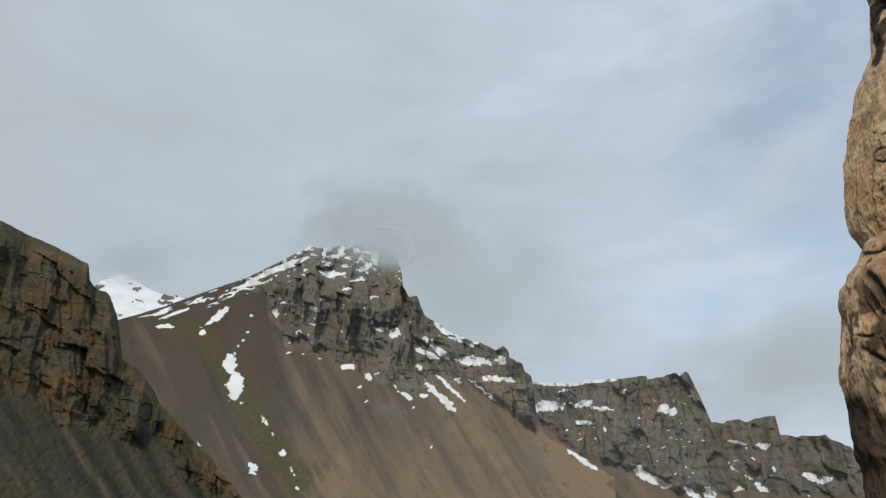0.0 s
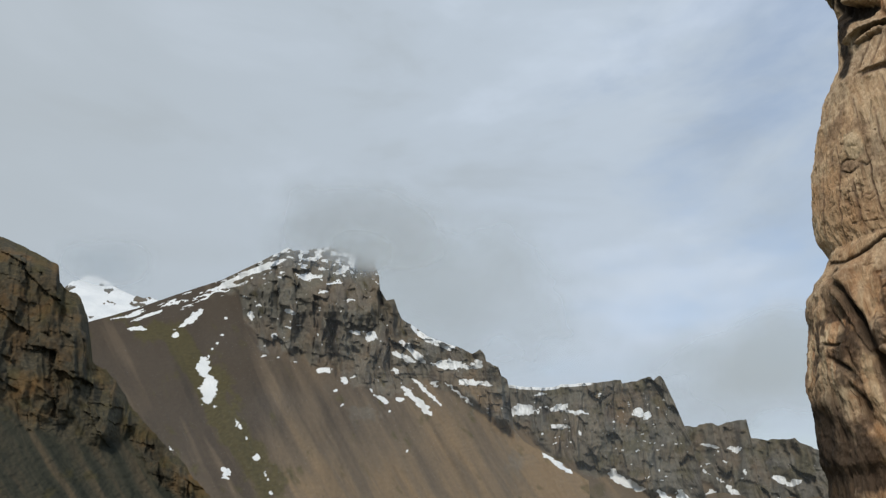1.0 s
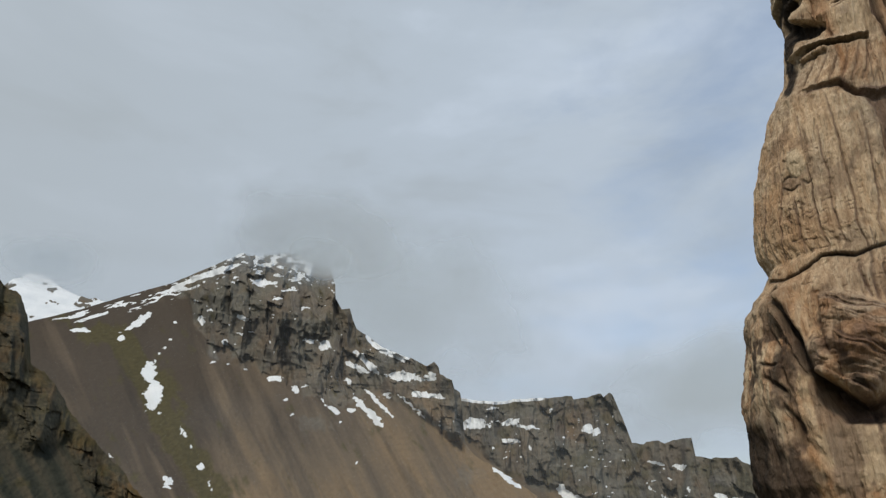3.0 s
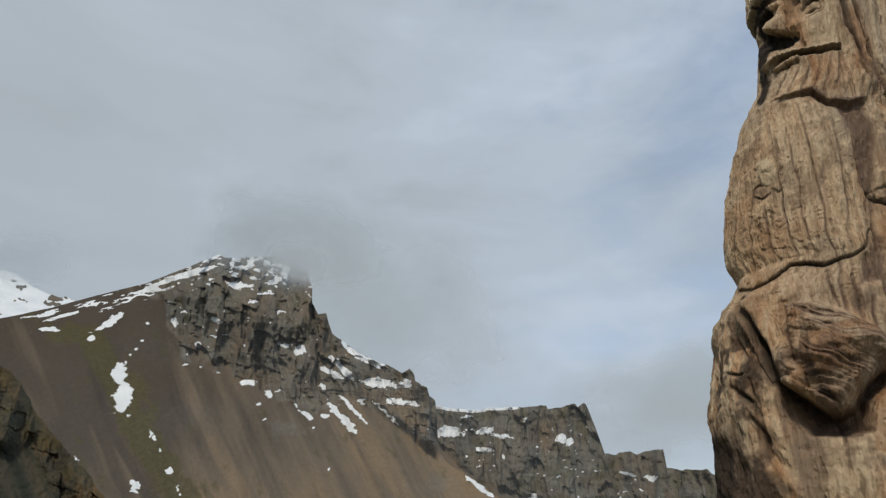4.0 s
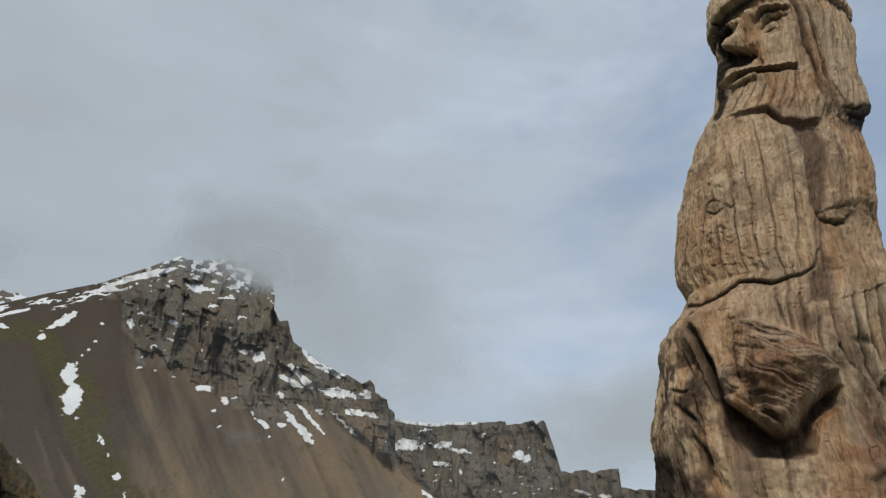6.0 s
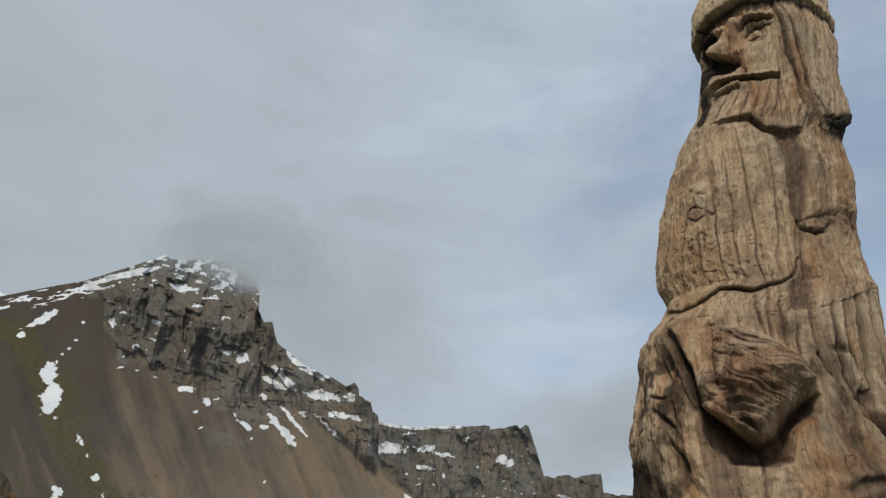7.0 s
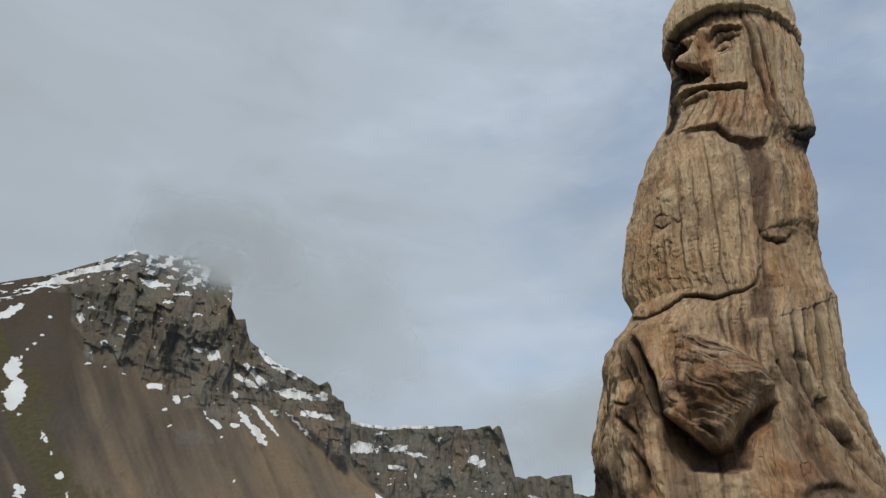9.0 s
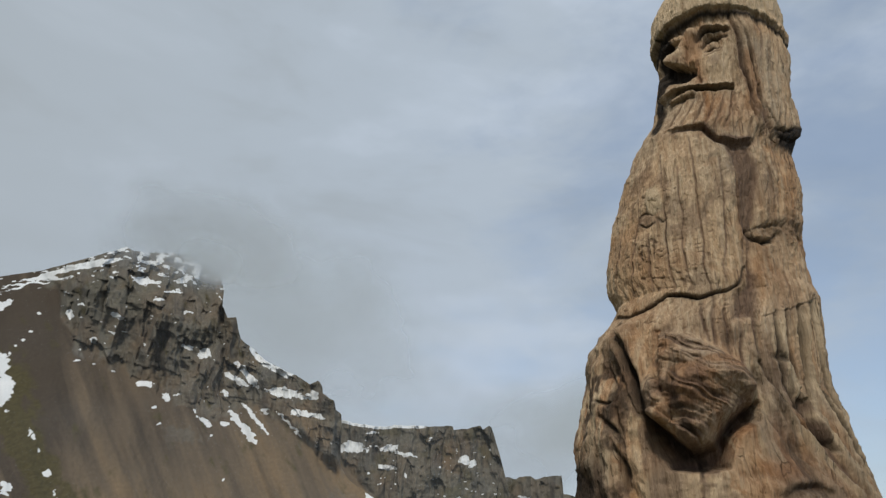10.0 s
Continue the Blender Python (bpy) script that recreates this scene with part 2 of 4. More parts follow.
MAIN_SNOW_LOW = [(-8.28, 9.62, 0.7, 0.25, 6), (-7.25, 7.94, 0.35, 0.19, 1), (-6.5, 8.78, 0.25, 0.34, 1), (-5.71, 9.09, 0.51, 0.15, 11), (-3.26, 7.28, 0.77, 0.24, -23), (-1.62, 7.29, 0.41, 0.24, 10), (-1.38, 10.83, 1.16, 0.25, -23), (-0.6, 11.33, 1.67, 0.25, -40), (-0.33, 7.3, 2.02, 0.3, -42), (0.7, 7.88, 1.82, 0.2, -44), (-2.12, 9.64, 0.41, 0.2, -37), (1.36, 8.67, 0.31, 0.34, 0), (2.76, 10.19, 1.69, 0.44, -1), (5.14, 10.21, 0.58, 0.4, 8), (4.87, 8.64, 1.67, 0.24, -5), (3.56, 7.68, 2.12, 0.17, -40), (0.86, 12.44, 1.38, 0.2, -25), (2.48, 12.03, 0.75, 0.2, -19)]


MAIN_SNOW_BITS = [(-17.6, 11, 0.22, 0.15, 36), (-17.29, 11.45, 0.18, 0.1, 68), (-13.15, 2.52, 0.32, 0.22, -9), (-12.47, 1.23, 0.33, 0.13, -55), (-12.1, 0.74, 0.19, 0.13, -46), (-15.09, 5.14, 0.14, 0.32, 1), (-14.78, 4.87, 0.14, 0.23, 1), (-14.18, 4.01, 0.14, 0.18, 1), (-16.95, 6.33, 0.18, 0.14, 2), (-11.82, -0.23, 0.27, 0.13, 0), (-19.73, 3.01, 0.55, 0.08, -42), (-19.43, 2.09, 0.82, 0.1, -45), (-14.2, 14.76, 0.29, 0.15, 4), (-14.84, 13.93, 0.24, 0.45, 24), (-16.81, 13.51, 0.24, 0.15, 4), (-17.01, 12.14, 0.23, 0.12, 25), (-11.47, 14.43, 0.51, 0.2, -9), (-11.55, 13.13, 0.25, 0.15, 3), (-12.66, 12.34, 0.25, 0.29, -17)]
MAIN_SNOW_SPECKS = [(-13.5, 11.51, 0.19, 0.1, 3), (-13.41, 10.64, 0.24, 0.1, 3), (-12.19, 10.6, 0.2, 0.1, 2), (-10.68, 10.22, 0.15, 0.1, 2), (-0.96, 3.01, 0.2, 0.14, -37), (-2.6, 6.27, 0.2, 0.14, 0), (-6.57, 6.75, 0.15, 0.14, 1), (11.57, 1.95, 1.49, 0.24, -37), (12.44, 2.48, 1.03, 0.14, -32), (14.65, 0.58, 1.51, 0.14, -42), (-4.22, 8.04, 0.36, 0.15, -28)]


def main_top(a):
    t = along(MAIN_TOP, a)
    rough = step(-17, -11, a) * 0.14 + 0.05
    return t + rough * fbm(a * 1.6, a * 0 + 3, 5, 11) * 1.5


def main_cliff(A):
    return along(MAIN_CLIFF, A) + 0.7 * fbm(A * 0.8, A * 0 + 0.5, 4, 21)


def main_shape(A, E, F, top):
    rock = step(-0.6, 0.5, E - main_cliff(A))
    slope = 34 + 26 * rock - 6 * step(4, 0, E)
    columns = crag(A * 0.62 + 0.7 * fbm(A * 0.8, E * 0.8, 3, 31) + 0.2 * E, E * 0.22, 4, 32)
    ledges = crag(A * 0.15, E * 0.9 + 0.3 * fbm(A * 0.5, E * 0.5, 3, 35), 4, 36)
    small = fbm(A * 6, E * 4, 4, 40)
    big = fbm(A * 0.25, E * 0.2, 3, 45)
    # gullies run down the fall line
    lean = A + 0.55 * E
    gully = fbm(lean * 0.5, E * 0.04, 4, 50)
    butt = crag(A * 0.33 + 0.45 * fbm(A * 0.5, E * 0.5, 3, 33) + 0.05 * E, E * 0.10, 4, 34)
    rock_relief = -70 * (butt - 0.5) - 10 * (columns - 0.5) - 7 * (ledges - 0.5) + 13 * blocks(A, E, 0.62, 0.36, 52) + 4.5 * blocks(A, E, 1.7, 0.95, 72) + 1.5 * small
    rock_relief = rock_relief * step(8.4, 7.7, A)
    return slope, rock * rock_relief + (1 - rock) * (22 * gully + 2.0 * small) - 30 * big * step(0, 3, E)


def main_masks(A, E, F, top):
    gap = E - main_cliff(A)
    rock = step(-0.35, 0.25, gap + 1.6 * fbm(A * 1.3, E * 0.9, 4, 61))
    rock = rock * (1 - 0.8 * step(0.56, 0.7, fbm(A * 0.9 + 0.3 * E, E * 0.25, 3, 63) + 0.5) * step(4, 0.6, gap))
    rock = np.maximum(rock, step(0.62, 0.7, fbm((A + 0.6 * E) * 0.9, E * 0.5, 4, 66) + 0.5) * step(-5, -1, gap) * 0.7 * step(-9, -5, A))
    hollow = np.exp(-(((A + 20.6 - 0.72 * (12 - E)) / 1.5) ** 2)) * step(13.5, 11.5, E) * step(-2, 1, E)
    shelf = 1.35 * np.exp(-(((A + 21.6) / 2.0) ** 2) - ((E - 12.0) / 0.9) ** 2)
    moss = 0.85 * step(0.40, 0.62, fbm(A * 1.1 + E * 0.5, E * 0.7, 5, 71, 0.6) + 0.26 + 0.60 * np.maximum(hollow, shelf))
    snow = patches(A, E, MAIN_SNOW_HIGH + MAIN_SNOW_LOW + MAIN_SNOW_BITS + MAIN_SNOW_SPECKS, 81)
    high = step(15.2, 19.6, E + 0.35 * (A + 9) * (A < -9) * -0.6)
    speck = fbm(A * 2.0, E * 4.5, 4, 85) + 0.5
    snow = np.maximum(snow, step(0.78, 0.84, speck + 0.11 * high) * step(-1.0, 0.8, gap + 0.4))
    bands = fbm(A * 0.7, (E - 0.42 * (A + 18)) * 3.2, 4, 88) + 0.5
    shoulder = step(-25.5, -23, A) * step(-10.5, -13, A) * step(2.4, 0.2, top - E)
    snow = np.maximum(snow, step(0.585, 0.64, bands + 0.06 * step(1.2, 0.1, top - E)) * shoulder)
    cap = step(-11.8, -10.4, A) * step(-5.2, -6.5, A) * step(17.2, 18.8, E)
    snow = np.maximum(snow, step(0.50, 0.58, fbm(A * 1.6, E * 3.0, 4, 90) + 0.5) * cap)
    edge = step(0.9, 0.15, top - E) * step(-1.2, -0.4, A) * step(3.4, 2.6, A)
    snow = np.maximum(snow, edge * step(0.4, 0.5, fbm(A * 1.5, E * 2, 3, 93) + 0.62))
    lean = A + 0.62 * E
    streak = 0.50 + 0.70 * fbm(lean * 1.5 + 0.5 * fbm(A * 0.3, E * 0.3, 3, 94), E * 0.12, 5, 95, 0.55) + 1.0 * fbm((A + 0.5 * E) * 0.26, E * 0.16, 4, 97) + 0.34 * step(-10, 6, A) - 0.42 * step(-8, -18, A) - 0.08 * step(4, 9, E) + 0.12 * np.exp(-(((A + 23 + 0.6 * (E - 8)) / 2.2) ** 2)) - 0.55 * np.exp(-(((A + 21.4 - 0.73 * (10 - E) + 0.5 * fbm(A * 0, E * 0.6, 3, 99)) / 0.28) ** 2)) * step(10.5, 9, E)
    face = 0.5 + 0.9 * fbm(A * 1.5 + 0.8 * fbm(A * 0.8, E * 0.8, 3, 102) + 0.12 * E, E * 0.3, 5, 101, 0.6)
    return {"rock": rock, "snow": snow, "moss": moss, "streak": streak, "face": face}


polar_terrain("mountain_peak", "steep basalt peak with brown scree slopes and snow patches", ROCK_MAIN, -44, 14, 0.06, 0.06,
              lambda A: 500 + 110 * step(-11, -30, A) - 45 * step(-4, 9, A) + 30 * fbm(A * 0.2, A * 0, 3, 5), main_top, 500, main_shape, main_masks)

# right-hand ridge with square towers
RIDGE_TOP = [(0, 6), (6.18, 8.63), (7.74, 8.45), (9.29, 8.22), (11.35, 8.11), (12.13, 8.33), (13.91, 8.4), (15.68, 8.42), (16.84, 8.59), (17.23, 8.62), (17.35, 8.28), (18.39, 8.36), (18.9, 8.56), (19.64, 8.7), (19.85, 8.41), (20.36, 8.74), (20.59, 8.59), (20.78, 8.11), (21.03, 7.36), (21.28, 6.62), (21.56, 5.7), (21.86, 4.61), (22.22, 3.32), (22.47, 1.59), (22.67, -0.51), (22.8, -2.35), (23.85, -5.09)]
REAR_TOP = [(18.5, 4.14), (21.12, 4.56), (22.05, 4.74), (22.72, 4.61), (22.97, 4.82), (23.87, 4.85), (24.34, 4.65), (24.97, 4.87), (25.78, 4.99), (26.43, 5.07), (26.49, 4.76), (26.53, 3.7), (27.66, 3.45), (28.24, 3.49), (29.57, 3.52), (29.84, 3.21), (30.5, 2.87), (31, 2.67), (31.42, 1.95), (31.94, 1.24), (36, 2), (42, 1.6), (50, 1)]
RIDGE_SNOW = [(8.72, 6.32, 1.33, 0.43, -1), (12.04, 6.43, 0.81, 0.28, 15), (13.38, 6.06, 1.48, 0.19, -11), (11.96, 4.88, 0.8, 0.23, -4), (10.56, 7.61, 0.72, 0.14, 10), (18.46, 5.86, 0.41, 0.43, -53), (19.01, 5.61, 0.52, 0.23, 45), (18.06, 2.86, 0.42, 0.07, -2), (16.79, 0.55, 1.5, 0.41, -32), (19.68, -0.6, 0.75, 0.23, -43), (20.94, -0.61, 0.51, 0.43, -20), (15.36, 7.39, 0.15, 0.19, -3), (16.43, 5.21, 0.19, 0.18, -2), (13.58, 4.38, 0.15, 0.23, -1)]
REAR_SNOW = [(23.54, 3.13, 1.16, 0.17, -8), (25.3, 2.87, 0.59, 0.21, 1), (22.83, 1.24, 0.34, 0.18, -22), (23.99, 0.66, 0.6, 0.17, -35), (23.28, -0.65, 0.6, 0.51, -46), (24.97, -0.52, 1.18, 0.25, -58), (28.04, 0.59, 0.49, 0.33, -20), (28.91, 0.35, 0.52, 0.23, 16), (24.55, 2.06, 0.2, 0.13, -3), (28.01, -1.09, 0.5, 0.2, -2), (25.7, 1.18, 0.15, 0.21, -2)]


def ridge_parts(top_points, low_points, snow_rows, seed, snow_edge):
    def top(a):
        return along(top_points, a) + 0.10 * (crag(a * 0.9, a * 0 + 2, 4, seed) - 0.6) + 0.12 * fbm(a * 4, a * 0, 3, seed + 3)

    def low(A):
        return along(low_points, A) + 0.7 * fbm(A * 0.8, A * 0 + 0.3, 4, seed + 5)

    def shape(A, E, F, t):
        rock = step(-0.4, 0.4, E - low(A))
        columns = crag(A * 0.6 + 0.35 * fbm(A * 0.9, E * 0.9, 3, seed + 7), E * 0.14, 5, seed + 8)
        ledges = crag(A * 0.12, E * 0.7 + 0.3 * fbm(A * 0.4, E * 0.4, 3, seed + 9), 4, seed + 10)
        small = fbm(A * 6, E * 3, 4, seed + 12)
        return 33 + 33 * rock, rock * (-46 * (columns - 0.5) - 8 * (ledges - 0.5) + 15 * blocks(A, E, 0.75, 0.26, seed + 40) + 4.5 * blocks(A, E, 1.9, 0.8, seed + 60) + 2 * small) + (1 - rock) * 18 * fbm((A + E) * 0.6, E * 0.05, 4, seed + 14)

    def masks(A, E, F, t):
        gap = E - low(A)
        rock = step(-0.3, 0.2, gap + 0.9 * fbm(A * 1.3, E, 4, seed + 16))
        snow = patches(A, E, snow_rows, seed + 18)
        speck = fbm(A * 2.2, E * 5.5, 4, seed + 20) + 0.5
        snow = np.maximum(snow, step(0.76, 0.82, speck) * step(0.7, 1.8, t - E) * step(0.2, 0.8, gap))
        snow = np.maximum(snow, step(0.34, 0.12, t - E) * snow_edge(A))
        moss = 0.5 * step(0.55, 0.72, fbm(A * 0.8, E * 0.9, 4, seed + 24) + 0.5)
        streak = 0.48 + 0.9 * fbm((A + 0.7 * E) * 1.1, E * 0.1, 5, seed + 26, 0.6)
        face = 0.5 + 0.95 * fbm(A * 1.6 + 0.3 * fbm(A, E, 3, seed + 32), E * 0.16, 5, seed + 30, 0.6)
        return {"rock": rock, "snow": snow, "moss": moss, "streak": streak, "face": face}

    return top, shape, masks


top, shape, masks = ridge_parts(RIDGE_TOP, [(0, 9), (6.16, 7.27), (8.18, 5.09), (11.12, 2.73), (13.98, 1.34), (16.36, 1.08), (18.57, -0.33), (20.84, -0.28), (22.93, -0.93), (24.33, -1.97)], RIDGE_SNOW, 210, lambda A: step(6.5, 7.5, A) * step(16.0, 14.0, A))
polar_terrain("mountain_ridge", "dark basalt ridge with square crags and snow ledges", ROCK_MAIN, 0, 32, 0.06, 0.06, lambda A: 800 + 6 * (A - 10), top, 450, shape, masks)
top, shape, masks = ridge_parts(REAR_TOP, [(16, 1), (20.48, 0.58), (23.11, 0.31), (24.45, -1.16), (26.27, -1.6), (29.85, -1.69)], REAR_SNOW, 310, lambda A: 0 * A)
polar_terrain("mountain_rear_ridge", "far basalt ridge with a flat-topped crag", ROCK_MAIN, 16, 50, 0.07, 0.06, lambda A: 1150 + 0 * A, top, 500, shape, masks)

# dark cliff on the other side
CLIFF_TOP = [(-75, 14), (-60, 19), (-48, 20), (-42, 19.6), (-36.2, 18.4), (-34.4, 17.8), (-32.45, 17.25), (-31.3, 16.85), (-30.4, 16.5), (-29.93, 16.25), (-29.63, 15.16), (-29.13, 14.55), (-28.33, 14.37), (-27.94, 13.96), (-27.58, 13.31), (-27.23, 12.67), (-26.75, 10.95), (-26.3, 9.28), (-25.24, 8.81), (-24.42, 7.96), (-23.76, 7.1), (-23.32, 6.41), (-22.23, 5.16), (-20.81, 3.87), (-19.13, 2.36), (-17.15, 0.2), (-15.68, -1.27), (-13.72, -3.23)]
CLIFF_LOW = [(-75, 6), (-40, 6.8), (-33.41, 6.67), (-31.74, 6.24), (-29.73, 4.53), (-27.92, 4.11), (-26.38, 3.55), (-24.44, 3.07), (-23.04, 3.95), (-21.98, 2.33), (-20.58, 1.05), (-15, -2)]


def cliff_top(a):
    return along(CLIFF_TOP, a) + 0.32 * fbm(a * 2.0, a * 0 + 1, 4, 401) * (0.3 + step(-31, -29.5, a))


def cliff_shape(A, E, F, top):
    rock = step(-0.8, 0.8, E - along(CLIFF_LOW, A) - 1.4 * fbm(A * 0.5, A * 0, 3, 405))
    columns = crag(A * 0.34 + 0.5 * fbm(A * 0.4, E * 0.4, 3, 411) + 0.05 * E, E * 0.09, 4, 412)
    small = fbm(A * 3.5, E * 3.5, 5, 418)
    slope = 36 + 26 * rock - 22 * step(2.2, 0.2, top - E) * step(-30.5, -33, A)
    edge = step(0, 1.2, top - E) * 0.8 + 0.2
    return slope, edge * (rock * (-22 * (columns - 0.5) + 5 * blocks(A, E, 0.40, 0.24, 450) + 1.6 * blocks(A, E, 1.3, 0.9, 470) + 1.2 * small) + (1 - rock) * (5 * fbm((A + 0.4 * E) * 0.5, E * 0.06, 4, 420) + 1.6 * small))


def cliff_masks(A, E, F, top):
    rock = step(-0.5, 0.5, E - along(CLIFF_LOW, A) - 1.4 * fbm(A * 0.5, A * 0, 3, 405) + 1.5 * fbm(A * 1.2, E * 1.2, 4, 430))
    moss = 0.45 * step(0.52, 0.75, fbm(A * 0.8, E * 1.0, 5, 432) + 0.44 + 0.22 * step(2.5, 0.3, top - E))
    streak = 0.45 + 1.3 * fbm((A + 0.75 * E) * 1.1 + 0.4 * fbm(A * 0.5, E * 0.5, 3, 436), E * 0.12, 5, 434, 0.62)
    face = 0.5 + 1.0 * fbm(A * 1.0 + 0.8 * fbm(A * 0.6, E * 0.6, 3, 442) + 0.1 * E, E * 0.3, 5, 440, 0.62)
    return {"rock": rock, "snow": 0 * A, "moss": moss, "streak": streak, "face": face}


polar_terrain("mountain_cliff", "dark mossy rock cliff above a grey scree slope", ROCK_LEFT, -60, -13, 0.065, 0.06,
              lambda A: 215 + 2.0 * (A + 40), cliff_top, 160, cliff_shape, cliff_masks)

# snowfield far behind
FAR_TOP = [(-40, 9), (-32, 12), (-29.81, 13.79), (-28.78, 15.27), (-28.22, 15.43), (-27.71, 15.86), (-26.91, 15.86), (-26.02, 15.46), (-25.11, 15.01), (-24.2, 14.63), (-22.92, 14.67), (-21.31, 14.21), (-17, 12), (-12, 8)]
top, shape, masks = ridge_parts(FAR_TOP, [(-40, -2), (-10, -2)], [], 510, lambda A: 0 * A)


def far_masks(A, E, F, t):
    bare = step(0.66, 0.74, fbm(A * 1.3, E * 2.5, 4, 530) + 0.5 + 0.16 * step(0.8, 0.2, t - E))
    return {"rock": 1 + 0 * A, "snow": 1 - bare, "moss": 0 * A, "streak": 0.5 + 0 * A, "face": 0.5 + 0 * A}


polar_terrain("mountain_snowfield", "snow-covered mountain far behind the shoulder", ROCK_MAIN, -40, -12, 0.08, 0.08, lambda A: 1500 + 0 * A, lambda a: along(FAR_TOP, a) + 0.2 * fbm(a * 2, a * 0, 3, 540), 300,
              lambda A, E, F, t: (32 + 0 * A, 25 * fbm(A * 0.6, E * 0.8, 4, 545)), far_masks)


# ---- cloud round the peaks, and an added haze veil ----
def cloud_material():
    m = bpy.data.materials.new("thin_cloud_haze")
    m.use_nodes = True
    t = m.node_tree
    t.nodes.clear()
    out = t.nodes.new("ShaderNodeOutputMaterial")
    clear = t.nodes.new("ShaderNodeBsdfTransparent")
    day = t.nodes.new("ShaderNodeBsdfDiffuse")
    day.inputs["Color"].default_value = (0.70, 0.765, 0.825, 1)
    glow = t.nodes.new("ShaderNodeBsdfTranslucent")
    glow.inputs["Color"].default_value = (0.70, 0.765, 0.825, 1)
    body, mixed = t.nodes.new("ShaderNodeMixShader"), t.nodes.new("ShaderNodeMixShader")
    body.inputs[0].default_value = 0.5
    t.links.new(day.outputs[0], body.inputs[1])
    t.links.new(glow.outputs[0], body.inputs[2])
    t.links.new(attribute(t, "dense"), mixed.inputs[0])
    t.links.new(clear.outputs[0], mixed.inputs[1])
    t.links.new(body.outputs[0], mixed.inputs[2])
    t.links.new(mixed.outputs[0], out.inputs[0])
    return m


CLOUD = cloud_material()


def cloud_haze_sheet(label, r, az_mid, el_mid, az_half, el_half, lean, most, seed):
    """A thin leaning sheet for cloud and for the haze veil, densest in the middle, with torn edges."""
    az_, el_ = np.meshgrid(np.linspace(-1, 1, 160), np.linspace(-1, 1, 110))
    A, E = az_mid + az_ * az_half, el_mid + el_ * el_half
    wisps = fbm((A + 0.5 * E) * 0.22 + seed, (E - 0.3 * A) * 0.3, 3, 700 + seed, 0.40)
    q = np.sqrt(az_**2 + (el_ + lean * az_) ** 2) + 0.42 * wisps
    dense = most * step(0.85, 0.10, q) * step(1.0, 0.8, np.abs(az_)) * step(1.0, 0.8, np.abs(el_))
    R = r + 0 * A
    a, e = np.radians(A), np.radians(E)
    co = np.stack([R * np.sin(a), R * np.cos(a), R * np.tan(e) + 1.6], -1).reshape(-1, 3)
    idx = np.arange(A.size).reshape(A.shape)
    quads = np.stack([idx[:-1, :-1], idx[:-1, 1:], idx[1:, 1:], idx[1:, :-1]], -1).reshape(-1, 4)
    ob = new("cloud_haze_sheet", grid_mesh("cloud_haze_sheet", co, quads))
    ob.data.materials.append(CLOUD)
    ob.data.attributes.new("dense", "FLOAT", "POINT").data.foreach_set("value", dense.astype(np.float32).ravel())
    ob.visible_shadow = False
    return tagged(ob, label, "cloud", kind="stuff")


# added translucent sheet that stands in for aerial haze over the rock
cloud_haze_sheet("faint haze hanging before the mountains", 470, 3.0, 2.0, 62.0, 26.0, 0.0, 0.07, 6)
cloud_haze_sheet("grey cloud clinging to the summit", 610, -5.0, 21.6, 13.0, 6.0, 0.16, 0.80, 1)
cloud_haze_sheet("torn mist drifting off the summit crags", 595, -5.6, 20.3, 5.6, 3.3, 0.15, 0.90, 2)
cloud_haze_sheet("broad grey cloud behind the peak", 1500, 1.0, 17.5, 21.0, 11.0, 0.40, 0.85, 3)
cloud_haze_sheet("cloud hiding the snowy summit", 1440, -26.6, 17.0, 6.0, 3.2, 0.0, 1.0, 4)
cloud_haze_sheet("low grey cloud behind the crags", 2400, 29.0, 9.0, 13.0, 7.0, -0.1, 0.9, 5)


# ---- ground ----
def build_ground():
    m, t, bsdf = material("gravel_and_grass")
    bsdf.inputs["Roughness"].default_value = 0.95
    base = colour_ramp(t, tex(t, 0.5, 6, 0.6), [(0.35, (0.08, 0.085, 0.03)), (0.55, (0.13, 0.12, 0.07)), (0.7, (0.16, 0.14, 0.12))])
    t.links.new(base, bsdf.inputs["Base Color"])
    bump(t, bsdf, tex(t, 6, 5), 0.05)
    rings = [0, 0.6, 1.5, 3, 6, 10, 16, 25, 40, 60, 90, 125, 160, 220, 400, 800, 1600, 3200, 4600]
    n = 96
    co, quads = [], []
    for r in rings:
        for k in range(n):
            a = 2 * math.pi * k / n
            x, y = r * math.cos(a), r * math.sin(a)
            co.append((x, y, -17.0 * min(1.0, max(0.0, (r - 10) / 150.0)) ** 0.8))
    for i in range(1, len(rings) - 1):
        for k in range(n):
            quads.append((i * n + k, i * n + (k + 1) % n, (i + 1) * n + (k + 1) % n, (i + 1) * n + k))
    bm = bmesh.new()
    vs = [bm.verts.new(c) for c in co[n:]]
    bm.faces.new(vs[:n])
    for q in quads:
        bm.faces.new([vs[i - n] for i in q])
    bmesh.ops.recalc_face_normals(bm, faces=bm.faces)
    me = bpy.data.meshes.new("ground")
    bm.to_mesh(me)
    ob = new("ground", me)
    me.materials.append(m)
    tagged(ob, "flat ground of thin grass and grey gravel", "ground", kind="structure")


build_ground()


